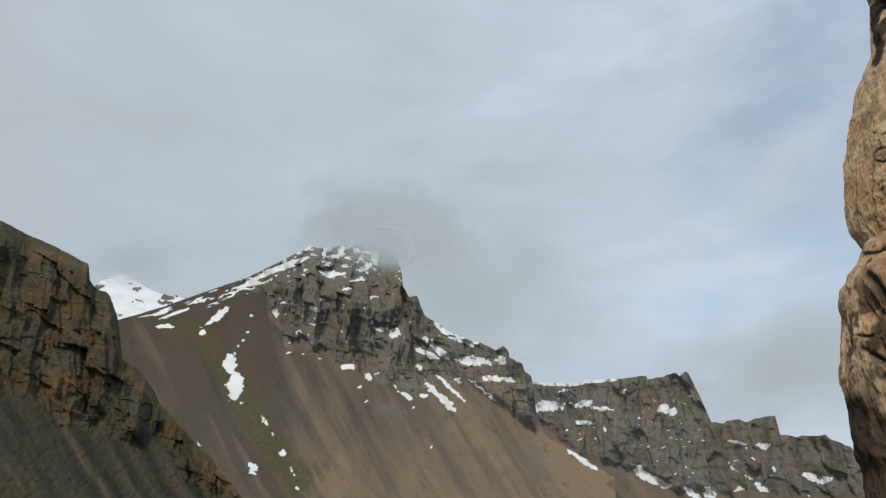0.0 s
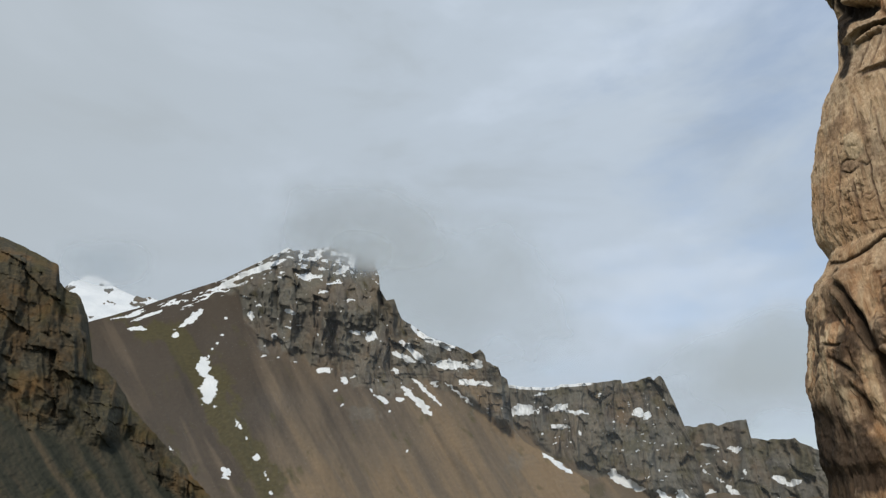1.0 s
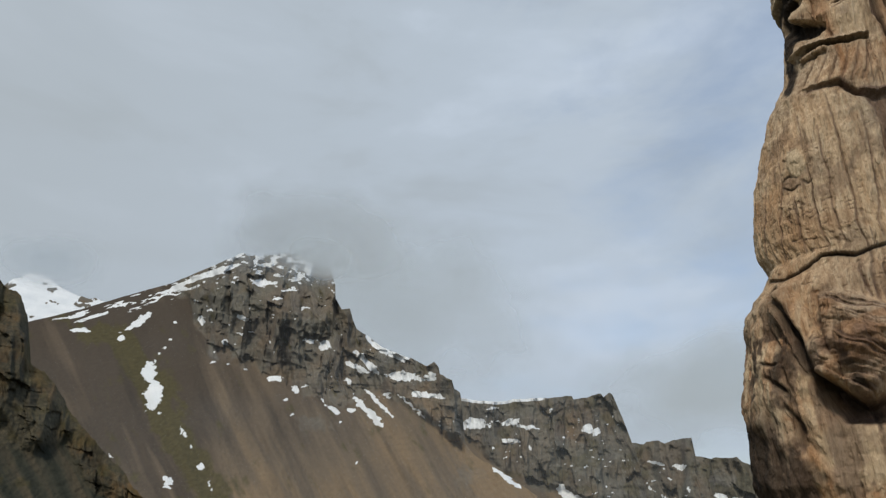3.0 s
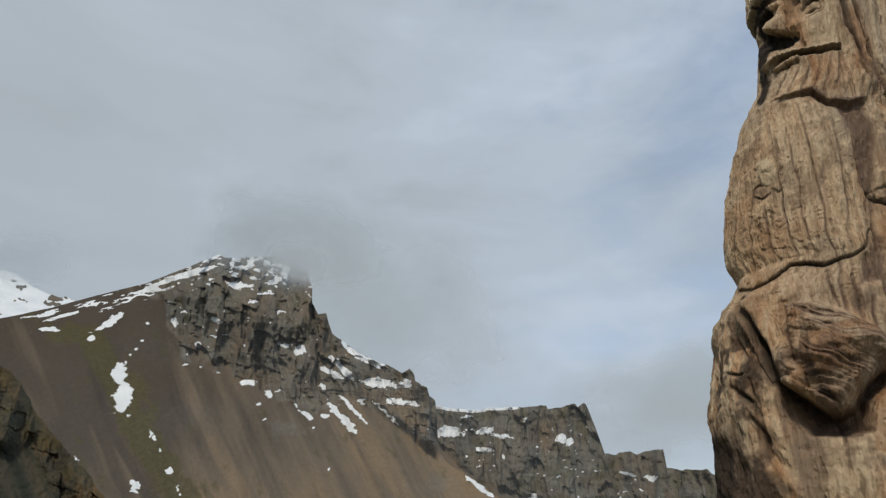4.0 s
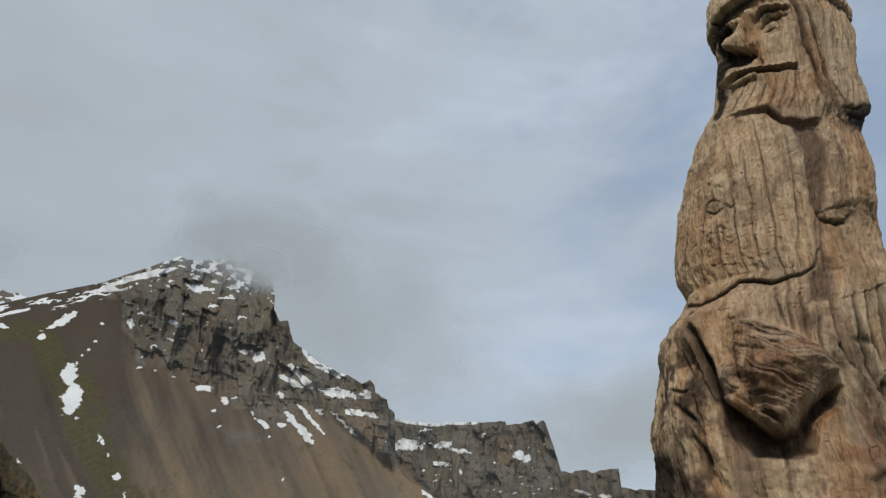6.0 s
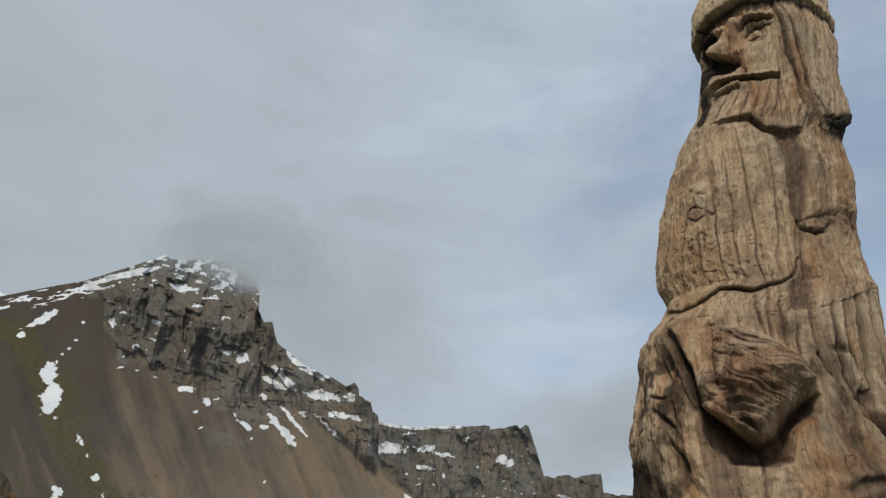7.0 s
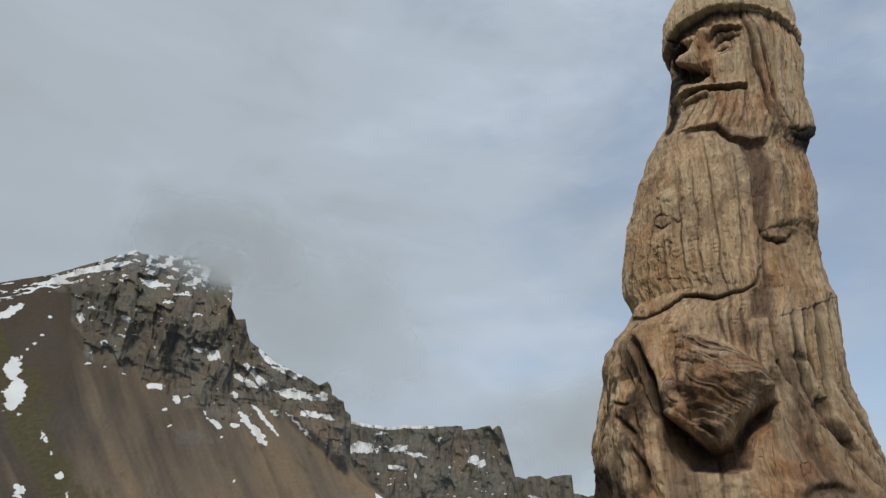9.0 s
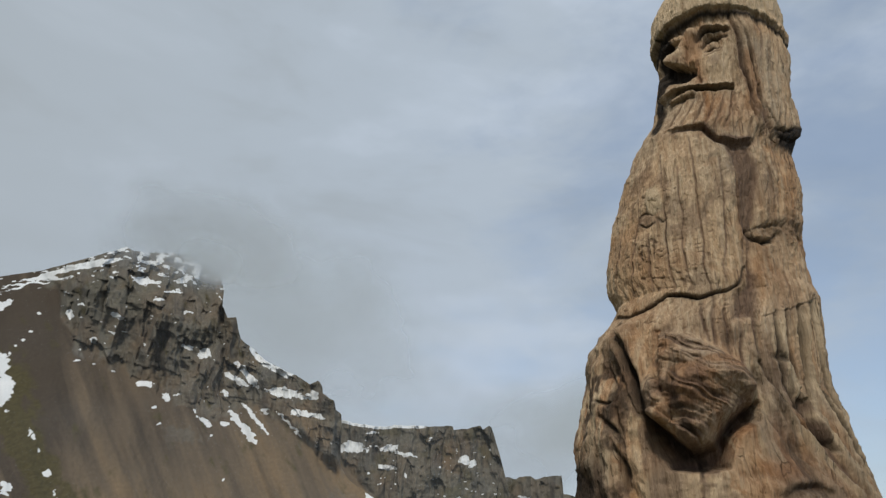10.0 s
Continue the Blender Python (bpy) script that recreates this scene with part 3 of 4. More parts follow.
# ---- carved figure ----
AXIS, TURN = (2.169, 2.429), -39.95
LEFT = [(-0.036, 4.255), (-0.121, 4.151), (-0.167, 4.054), (-0.188, 3.897), (-0.172, 3.753), (-0.201, 3.592), (-0.230, 3.453), (-0.326, 3.299), (-0.380, 3.127), (-0.425, 2.959), (-0.459, 2.740), (-0.461, 2.646), (-0.435, 2.563), (-0.492, 2.480), (-0.532, 2.440), (-0.541, 2.413), (-0.566, 2.287), (-0.601, 2.122), (-0.618, 2.008), (-0.617, 1.897), (-0.617, 1.790), (-0.621, 1.666)]
RIGHT = [(0.418, 4.095), (0.431, 3.951), (0.421, 3.759), (0.402, 3.537), (0.393, 3.315), (0.36, 3.228), (0.374, 3.136), (0.371, 3.041), (0.344, 2.849), (0.341, 2.725), (0.348, 2.625), (0.368, 2.575), (0.362, 2.488), (0.354, 2.333), (0.358, 2.206), (0.384, 2.104), (0.415, 1.949), (0.442, 1.864), (0.461, 1.769)]
DEEP = 0.78


def profile(z):
    lo = np.interp(z, [p[1] for p in LEFT[::-1]] + [4.34, 4.41, 4.45], [p[0] for p in LEFT[::-1]] + [0.04, 0.13, 0.19])
    hi = np.interp(z, [p[1] for p in RIGHT[::-1]] + [4.24, 4.34, 4.41, 4.45], [p[0] for p in RIGHT[::-1]] + [0.375, 0.32, 0.25, 0.20])
    # the foot of the log spreads towards the ground
    flare = step(1.9, 0.0, z) * 0.12
    return lo - flare, hi + flare


def wood_material():
    m, t, bsdf = material("weathered_carved_wood")
    bsdf.inputs["Specular IOR Level"].default_value = 0.25
    grain = tex(t, 9, 7, 0.65, (5, 5, 0.35))
    broad = tex(t, 2.2, 5, 0.6, (1.3, 1.3, 0.7))
    mottle = tex(t, 14, 6, 0.7, (1, 1, 0.6))
    base = colour_ramp(t, grain, [(0.28, (0.26, 0.155, 0.082)), (0.42, (0.49, 0.322, 0.192)), (0.56, (0.62, 0.440, 0.278)), (0.74, (0.71, 0.545, 0.380))])
    grey = colour_ramp(t, grain, [(0.3, (0.21, 0.165, 0.115)), (0.7, (0.49, 0.415, 0.315))])
    base = blend(t, colour_ramp(t, broad, [(0.42, (0, 0, 0)), (0.62, (0.7, 0.7, 0.7))]), base, grey)
    base = blend(t, colour_ramp(t, mottle, [(0.57, (0, 0, 0)), (0.70, (0.7, 0.7, 0.7))]), base, (0.14, 0.085, 0.05))
    base = blend(t, colour_ramp(t, tex(t, 3.1, 6, 0.65, (1.6, 1.6, 0.6), turn=(0.3, 0.2, 0.9)), [(0.52, (0, 0, 0)), (0.68, (0.65, 0.65, 0.65))]), base, (0.38, 0.20, 0.085))
    lines = tex(t, 16, 4, 0.6, (6, 6, 0.22))
    base = blend(t, colour_ramp(t, lines, [(0.31, (0.6, 0.6, 0.6)), (0.37, (0, 0, 0))]), base, (0.10, 0.06, 0.035))
    base = blend(t, colour_ramp(t, lines, [(0.60, (0, 0, 0)), (0.66, (0.55, 0.55, 0.55))]), base, (0.66, 0.53, 0.36))
    # irregular drying cracks
    co = t.nodes.new("ShaderNodeTexCoord")
    mp = t.nodes.new("ShaderNodeMapping")
    mp.inputs["Scale"].default_value = (1.0, 1.0, 0.06)
    t.links.new(co.outputs["Object"], mp.inputs[0])
    warp = node(t, "ShaderNodeTexNoise", Scale=7.0, Detail=4.0)
    t.links.new(mp.outputs[0], warp.inputs["Vector"])
    shift = t.nodes.new("ShaderNodeVectorMath")
    shift.operation = "MULTIPLY_ADD"
    shift.inputs[1].default_value = (0.12, 0.12, 0.12)
    t.links.new(warp.outputs["Color"], shift.inputs[0])
    t.links.new(mp.outputs[0], shift.inputs[2])
    cells = node(t, "ShaderNodeTexVoronoi", Scale=15.0)
    cells.feature = "DISTANCE_TO_EDGE"
    t.links.new(shift.outputs[0], cells.inputs["Vector"])
    crack = colour_ramp(t, cells.outputs["Distance"], [(0.008, (1, 1, 1)), (0.03, (0, 0, 0))])
    crack = blend(t, 1.0, crack, colour_ramp(t, tex(t, 5.0, 3, 0.5), [(0.54, (0, 0, 0)), (0.66, (0.55, 0.55, 0.55))]), "MULTIPLY")
    base = blend(t, crack, base, (0.075, 0.045, 0.028))
    base = blend(t, attribute(t, "amber"), base, colour_ramp(t, grain, [(0.3, (0.22, 0.095, 0.035)), (0.7, (0.43, 0.215, 0.09))]))
    base = blend(t, attribute(t, "pale"), base, colour_ramp(t, grain, [(0.3, (0.44, 0.335, 0.215)), (0.7, (0.67, 0.54, 0.375))]))
    # the two darkest covers also carry shade painted into the carving
    base = blend(t, attribute(t, "stain_shade"), base, colour_ramp(t, grain, [(0.3, (0.085, 0.052, 0.038)), (0.7, (0.19, 0.12, 0.085))]))
    base = blend(t, attribute(t, "char_shade"), base, colour_ramp(t, mottle, [(0.3, (0.012, 0.010, 0.008)), (0.7, (0.045, 0.032, 0.023))]))
    speck = tex(t, 30, 5, 0.75, (4, 4, 0.8))
    base = blend(t, 0.55, base, colour_ramp(t, speck, [(0.32, (0.45, 0.42, 0.40)), (0.5, (0.95, 0.95, 0.95)), (0.7, (1.0, 1.0, 1.0))]), "MULTIPLY")
    t.links.new(base, bsdf.inputs["Base Color"])
    t.links.new(colour_ramp(t, mottle, [(0.3, (0.7, 0.7, 0.7)), (0.7, (0.92, 0.92, 0.92))]), bsdf.inputs["Roughness"])
    fine = tex(t, 30, 5, 0.6, (4, 4, 0.5))
    relief = maths(t, "ADD", maths(t, "MULTIPLY", grain, 1.0), maths(t, "MULTIPLY", fine, 0.4))
    bump(t, bsdf, maths(t, "SUBTRACT", relief, maths(t, "MULTIPLY", crack, 0.8)), 0.018, 1.0)
    return m


def build_figure():
    th = np.radians(np.concatenate([np.linspace(-112, 112, 620), np.linspace(112, 248, 70)[1:-1]]))
    zs = np.concatenate([np.linspace(0, 1.45, 30), np.linspace(1.45, 4.45, 1020)[1:]])
    T, Z = np.meshgrid(th, zs)
    U = 0.4 * T
    D = np.zeros_like(Z)
    # the brown and black covers hold dark wood and painted-in recess shade
    cover = {k: np.zeros_like(Z) for k in ("amber", "pale", "stain_shade", "char_shade")}
    wob = 0.012 * fbm(U * 22, Z * 14, 4, 601)
    WU, WZ = U + wob, Z + 0.012 * fbm(U * 20, Z * 16, 4, 607)

    def box(points, margin):
        us, vs = [p[0] for p in points], [p[1] for p in points]
        rows = (zs > min(vs) - margin) & (zs < max(vs) + margin)
        cols = (0.4 * th > min(us) - margin) & (0.4 * th < max(us) + margin)
        return np.ix_(rows, cols)

    def nearest(points, at):
        """Distance to a line of points, and how far along it."""
        x, y = WU[at], WZ[at]
        best, share = np.full(x.shape, 9.0), np.zeros(x.shape)
        n = len(points) - 1
        for k in range(n):
            (ax, ay), (bx, by) = points[k], points[k + 1]
            l2 = (bx - ax) ** 2 + (by - ay) ** 2 + 1e-9
            s = np.clip(((x - ax) * (bx - ax) + (y - ay) * (by - ay)) / l2, 0, 1)
            d = np.hypot(x - ax - s * (bx - ax), y - ay - s * (by - ay))
            share = np.where(d < best, (k + s) / n, share)
            best = np.minimum(best, d)
        return best, share

    def inside(points, at):
        """Signed distance to an outline, positive within."""
        x, y = WU[at], WZ[at]
        d, _ = nearest(list(points) + [points[0]], at)
        odd = np.zeros(x.shape, bool)
        for (ax, ay), (bx, by) in zip(points, list(points[1:]) + [points[0]]):
            odd ^= ((ay > y) != (by > y)) & (x < (bx - ax) * (y - ay) / (by - ay + 1e-12) + ax)
        return np.where(odd, d, -d)

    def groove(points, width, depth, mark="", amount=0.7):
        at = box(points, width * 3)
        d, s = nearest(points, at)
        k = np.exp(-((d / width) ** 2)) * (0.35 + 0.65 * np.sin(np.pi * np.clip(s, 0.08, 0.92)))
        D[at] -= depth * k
        # colour spreads wider than the cut: dark cracks plus painted shade
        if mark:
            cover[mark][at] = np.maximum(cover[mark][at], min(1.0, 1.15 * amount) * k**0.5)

    def roll(points, width, height, taper=1.0):
        at = box(points, width * 2)
        d, s = nearest(points, at)
        w = width * (taper + (1 - taper) * s)
        D[at] += height * (taper + (1 - taper) * s) * np.sqrt(np.clip(1 - (d / w) ** 2, 0, 1))

    def ledge(points, width, height):
        """A shelf that swells down to a sharp lower edge along a line of points."""
        pts = sorted(points)
        at = box(pts, width * 3)
        line = np.interp(WU[at], [p[0] for p in pts], [p[1] for p in pts])
        v = WZ[at] - line
        ends = step(pts[0][0] - 0.006, pts[0][0] + 0.012, WU[at]) * step(pts[-1][0] + 0.006, pts[-1][0] - 0.012, WU[at])
        D[at] += height * ends * step(-0.005, 0.004, v) * np.exp(-np.clip(v, 0, 1) / width)

    def raised(points, height, edge, dome=0.0):
        at = box(points, edge + 0.02)
        d = inside(points, at)
        D[at] += height * step(-edge / 2, edge / 2, d) + dome * step(0, 0.12, d)

    def lump(centre, ru, rz, height, mark="", amount=0.8):
        at = box([centre], 2.2 * max(ru, rz))
        d = np.hypot((WU[at] - centre[0]) / ru, (WZ[at] - centre[1]) / rz)
        k = np.exp(-(d**2))
        D[at] += height * k
        if mark:
            cover[mark][at] = np.maximum(cover[mark][at], amount * step(1.5, 0.4, d))

    def paint(points, mark, amount, edge=0.03):
        at = box(points, edge + 0.02)
        d = inside(points, at) + 0.05 * fbm(U[at] * 16, Z[at] * 10, 4, 611)
        cover[mark][at] = np.maximum(cover[mark][at], amount * step(-edge, edge, d))

    # helmet with its brim
    brim_line = [(-0.574, 3.877), (-0.439, 3.921), (-0.330, 3.940), (-0.200, 3.942), (-0.093, 3.945), (0.011, 3.935), (0.131, 3.916), (0.247, 3.885), (0.353, 3.850), (0.481, 3.814), (0.593, 3.751)]
    brim = np.interp(U, [p[0] for p in brim_line], [p[1] for p in brim_line])
    above = step(-0.006, 0.006, Z + 0.12 * wob - brim)
    D += (0.022 - 0.016 * step(0.7, 1.3, T)) * above
    D -= 0.012 * np.exp(-(((Z - brim + 0.035) / 0.035) ** 2)) * (np.abs(T) < 1.7)
    # the shadow under the brim, painted on as a dark band
    cover["char_shade"] = np.maximum(cover["char_shade"], 1.0 * np.exp(-(((WZ - brim + 0.022 + 0.012 * step(-0.2, -0.9, T)) / (0.018 + 0.016 * step(-0.2, -0.9, T))) ** 2)) * (np.abs(T) < 1.9))

    cover["pale"] = np.maximum(cover["pale"], above * (0.5 + 0.4 * step(0.40, 0.60, fbm(U * 5, Z * 5, 4, 615) + 0.55)))

    # face: flattened plane, brows, eyes, nose, cheek, moustache
    raised([(-0.407, 3.886), (-0.201, 3.909), (-0.028, 3.909), (0.089, 3.884), (0.111, 3.764), (0.138, 3.491), (-0.076, 3.504), (-0.306, 3.577), (-0.556, 3.755)], -0.030, 0.05)
    nose_at = [(-0.172, 3.856), (-0.242, 3.777), (-0.297, 3.698)]
    at = box(nose_at, 0.16)
    d, s = nearest(nose_at, at)
    w = 0.036 + 0.056 * s
    end_cut = [(-0.603, 3.815), (-0.413, 3.742), (-0.277, 3.690), (-0.189, 3.662), (-0.099, 3.632)]
    cut = np.interp(WU[at], [p[0] for p in end_cut], [p[1] for p in end_cut])
    D[at] += (0.032 + 0.040 * s * s) * np.clip(1 - (d / w) ** 2, 0, 1) * step(-0.012, 0.012, WZ[at] - cut)
    lump((-0.300, 3.735), 0.060, 0.036, 0.024)
    lump((-0.172, 3.690), 0.040, 0.026, 0.030)
    under_nose = [(-0.475, 3.762), (-0.275, 3.684), (-0.196, 3.662), (-0.145, 3.640), (-0.150, 3.606), (-0.200, 3.592), (-0.267, 3.606), (-0.362, 3.633), (-0.523, 3.712)]
    raised(under_nose, -0.030, 0.02)
    # nose shadow painted black on the underside
    paint(under_nose, "char_shade", 1.0, 0.01)
    ledge([(-0.157, 3.824), (-0.115, 3.857), (-0.066, 3.869), (0.003, 3.862), (0.086, 3.834)], 0.028, 0.020)
    # brow and lid creases and the far socket get shade by colour
    groove([(-0.157, 3.811), (-0.117, 3.847), (-0.067, 3.859), (0.002, 3.853), (0.079, 3.830)], 0.008, 0.024, "char_shade", 0.85)
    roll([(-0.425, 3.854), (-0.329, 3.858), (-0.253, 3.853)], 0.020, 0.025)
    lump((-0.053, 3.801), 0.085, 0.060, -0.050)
    lump((-0.387, 3.814), 0.045, 0.035, -0.03, "char_shade", 0.4)
    groove([(-0.127, 3.775), (-0.098, 3.809), (-0.044, 3.818), (0.006, 3.811), (0.061, 3.800)], 0.008, 0.024, "char_shade", 0.9)
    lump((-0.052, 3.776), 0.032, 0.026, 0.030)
    groove([(-0.110, 3.750), (-0.057, 3.743), (0.002, 3.760)], 0.005, 0.012, "char_shade", 0.7)
    groove([(-0.102, 3.716), (-0.042, 3.717), (0.021, 3.740)], 0.005, 0.008, "stain_shade", 0.7)
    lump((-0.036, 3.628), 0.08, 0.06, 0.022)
    lump((-0.030, 3.655), 0.040, 0.030, 0.0, "stain_shade", 0.38)
    groove([(-0.158, 3.635), (-0.105, 3.561), (-0.077, 3.523)], 0.010, 0.012, "stain_shade", 0.4)
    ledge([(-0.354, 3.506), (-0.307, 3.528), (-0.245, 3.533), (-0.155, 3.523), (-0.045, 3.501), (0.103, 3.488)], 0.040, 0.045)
    # the moustache's shadow is coloured into the mouth line
    groove([(-0.310, 3.499), (-0.243, 3.520), (-0.153, 3.513), (-0.044, 3.492), (0.091, 3.480)], 0.009, 0.040, "char_shade", 0.85)
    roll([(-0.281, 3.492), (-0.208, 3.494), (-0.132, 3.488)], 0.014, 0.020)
    groove([(-0.285, 3.470), (-0.205, 3.471), (-0.136, 3.471)], 0.006, 0.012, "char_shade", 0.5)
    paint([(-0.135, 3.771), (-0.055, 3.720), (0.074, 3.768), (0.115, 3.608), (0.121, 3.511), (-0.009, 3.511), (-0.080, 3.578), (-0.126, 3.679)], "pale", 0.5, 0.03)
    paint([(-0.289, 3.798), (-0.230, 3.784), (-0.217, 3.701), (-0.313, 3.738)], "pale", 0.6, 0.015)
    paint([(-0.223, 3.840), (-0.131, 3.847), (-0.117, 3.752), (-0.060, 3.549), (-0.129, 3.539), (-0.174, 3.647), (-0.280, 3.717)], "amber", 0.55)
    # far side of the face: dark hair, and brim shade painted in black
    paint([(-0.442, 3.940), (-0.318, 3.859), (-0.390, 3.646), (-0.344, 3.471), (-0.279, 3.313), (-0.354, 3.356), (-0.567, 3.730)], "char_shade", 1.0, 0.015)

    # hair beside the face and the knob at its end
    hair = [(0.117, 3.907), (0.268, 3.891), (0.541, 3.844), (0.515, 3.493), (0.594, 3.289), (0.420, 3.198), (0.264, 3.230), (0.159, 3.423), (0.122, 3.701)]
    at = box(hair, 0.05)
    d = step(-0.03, 0.03, inside(hair, at))
    strands = crag((WU[at] + 0.10 * (Z[at] - 3.7) ** 2 + 0.03 * fbm(U[at] * 5, Z[at] * 3, 3, 619)) * 30, Z[at] * 1.3, 3, 620)
    D[at] += d * (0.016 + 0.026 * (strands - 0.6))
    cover["stain_shade"][at] = np.maximum(cover["stain_shade"][at], 0.6 * d * step(0.42, 0.28, strands))
    groove([(0.086, 3.918), (0.117, 3.794), (0.141, 3.607), (0.195, 3.423), (0.296, 3.246)], 0.008, 0.024, "stain_shade", 0.8)
    groove([(0.122, 3.888), (0.176, 3.730), (0.217, 3.517), (0.267, 3.365), (0.368, 3.282)], 0.006, 0.018, "char_shade", 0.6)
    groove([(0.129, 3.732), (0.159, 3.576), (0.191, 3.390), (0.280, 3.232)], 0.008, 0.02, "char_shade", 0.5)
    groove([(0.225, 3.457), (0.268, 3.319), (0.357, 3.217)], 0.008, 0.02, "stain_shade", 0.8)
    paint([(0.129, 3.700), (0.201, 3.668), (0.247, 3.488), (0.243, 3.290), (0.166, 3.359)], "amber", 0.6)
    lump((0.481, 3.281), 0.05, 0.05, 0.014)
    paint([(0.328, 3.283), (0.398, 3.288), (0.467, 3.318), (0.590, 3.350), (0.662, 3.281), (0.564, 3.226), (0.415, 3.197), (0.369, 3.226)], "char_shade", 1.0, 0.02)
    lump((0.505, 3.273), 0.10, 0.045, 0.0, "char_shade", 1.0)
    groove([(0.346, 3.277), (0.424, 3.280), (0.495, 3.317)], 0.008, 0.02, "char_shade", 0.9)
    groove([(0.379, 3.243), (0.470, 3.247), (0.586, 3.291)], 0.008, 0.02, "char_shade", 0.9)

    # short beard below the mouth with its cut edge
    ledge([(-0.194, 3.297), (-0.089, 3.295), (-0.015, 3.288), (0.024, 3.255), (0.076, 3.217), (0.149, 3.194), (0.247, 3.222)], 0.08, 0.014)
    # brown band, with the shadow of the beard's edge painted along it
    groove([(-0.157, 3.279), (-0.086, 3.284), (-0.011, 3.275), (0.029, 3.241), (0.075, 3.199), (0.146, 3.175), (0.236, 3.203)], 0.012, 0.026, "stain_shade", 0.9)
    paint([(-0.064, 3.299), (0.011, 3.283), (0.050, 3.238), (0.151, 3.206), (0.234, 3.232), (0.239, 3.197), (0.135, 3.164), (0.056, 3.202), (-0.013, 3.262)], "stain_shade", 0.9, 0.012)
    for a in [(-0.208, 3.488), (-0.131, 3.472), (-0.061, 3.463), (-0.008, 3.457), (0.044, 3.453), (0.090, 3.453)]:
        groove([a, (a[0] + 0.006, a[1] - 0.10), (a[0] + 0.004, a[1] - 0.19)], 0.006, 0.010, "stain_shade", 0.5)
    paint([(-0.074, 3.479), (-0.038, 3.463), (0.011, 3.329), (-0.012, 3.320)], "amber", 0.7, 0.015)
    paint([(-0.005, 3.443), (0.138, 3.456), (0.204, 3.288), (0.125, 3.238), (0.043, 3.278)], "amber", 0.3)

    # long beard: a proud panel with a rounded right edge, and the hollow beside it
    panel = [(-0.301, 3.319), (-0.149, 3.292), (-0.004, 3.251), (0.080, 3.193), (0.122, 3.113), (0.140, 3.026), (0.159, 2.926), (0.180, 2.805), (0.171, 2.686), (0.125, 2.589), (0.066, 2.541), (-0.009, 2.519), (-0.098, 2.541), (-0.195, 2.518), (-0.307, 2.487), (-0.502, 2.556), (-0.573, 2.670), (-0.560, 2.934), (-0.500, 3.106), (-0.396, 3.235)]
    raised(panel, 0.014, 0.06)
    paint(panel, "pale", 0.22, 0.05)
    ledge([(-0.505, 2.542), (-0.310, 2.490), (-0.240, 2.499), (-0.197, 2.521), (-0.147, 2.543), (-0.089, 2.540), (-0.025, 2.521), (0.065, 2.544), (0.131, 2.594)], 0.10, 0.001)
    hollow = [(0.097, 3.173), (0.228, 3.196), (0.260, 3.085), (0.254, 2.931), (0.233, 2.735), (0.202, 2.572), (0.201, 2.436), (0.119, 2.421), (0.104, 2.525), (0.169, 2.618), (0.199, 2.758), (0.172, 2.951), (0.144, 3.079)]
    raised(hollow, -0.030, 0.05)
    paint(hollow, "stain_shade", 0.85, 0.015)
    paint([(0.151, 3.001), (0.173, 2.902), (0.190, 2.757), (0.171, 2.710), (0.163, 2.829)], "amber", 0.6, 0.01)
    groove([(-0.450, 2.519), (-0.292, 2.474), (-0.232, 2.489), (-0.190, 2.510), (-0.144, 2.536), (-0.085, 2.530), (-0.022, 2.511), (0.003, 2.518), (0.071, 2.536), (0.126, 2.584), (0.178, 2.645)], 0.006, 0.022, "char_shade", 0.95)
    groove([(0.141, 3.134), (0.151, 3.001), (0.178, 2.878), (0.190, 2.757), (0.172, 2.663)], 0.009, 0.020, "stain_shade", 0.6)
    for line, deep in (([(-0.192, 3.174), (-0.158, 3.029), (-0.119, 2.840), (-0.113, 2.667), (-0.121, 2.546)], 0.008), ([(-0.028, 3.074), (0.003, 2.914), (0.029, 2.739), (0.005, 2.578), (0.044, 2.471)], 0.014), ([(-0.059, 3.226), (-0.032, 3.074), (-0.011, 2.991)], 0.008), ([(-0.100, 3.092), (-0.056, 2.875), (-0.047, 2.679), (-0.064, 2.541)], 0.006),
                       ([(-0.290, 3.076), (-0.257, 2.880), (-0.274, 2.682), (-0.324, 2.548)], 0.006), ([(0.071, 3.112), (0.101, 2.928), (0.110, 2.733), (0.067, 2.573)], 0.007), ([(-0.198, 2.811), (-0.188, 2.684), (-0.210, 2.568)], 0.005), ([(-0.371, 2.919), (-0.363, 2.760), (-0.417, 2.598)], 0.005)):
        groove(line, 0.0034, deep * 0.6, "stain_shade", 0.70)
    chips = value_noise(U * 42 + 4 * fbm(U * 9, Z * 12, 3, 627), Z * 110 + 6 * fbm(U * 14, Z * 7, 3, 629), 631)
    where = step(0.74, 0.86, chips) * step(0.5, 0.7, value_noise(U * 8, Z * 8, 633))
    body = step(3.25, 3.05, Z) * step(2.25, 2.45, Z)
    body = body * step(0.16, 0.08, U)
    D -= 0.003 * where * body
    cover["stain_shade"] = np.maximum(cover["stain_shade"], 0.50 * where * body)
    lump((-0.178, 2.962), 0.036, 0.050, 0.018)
    paint([(-0.230, 3.021), (-0.183, 3.016), (-0.144, 2.973), (-0.132, 2.898), (-0.172, 2.884), (-0.208, 2.920)], "pale", 0.9, 0.008)
    for line in ([(-0.253, 2.899), (-0.218, 2.908), (-0.182, 2.887)], [(-0.257, 2.875), (-0.206, 2.843), (-0.169, 2.853)], [(-0.165, 2.872), (-0.139, 2.850), (-0.120, 2.860)]):
        groove(line, 0.004, 0.008, "char_shade", 0.7)
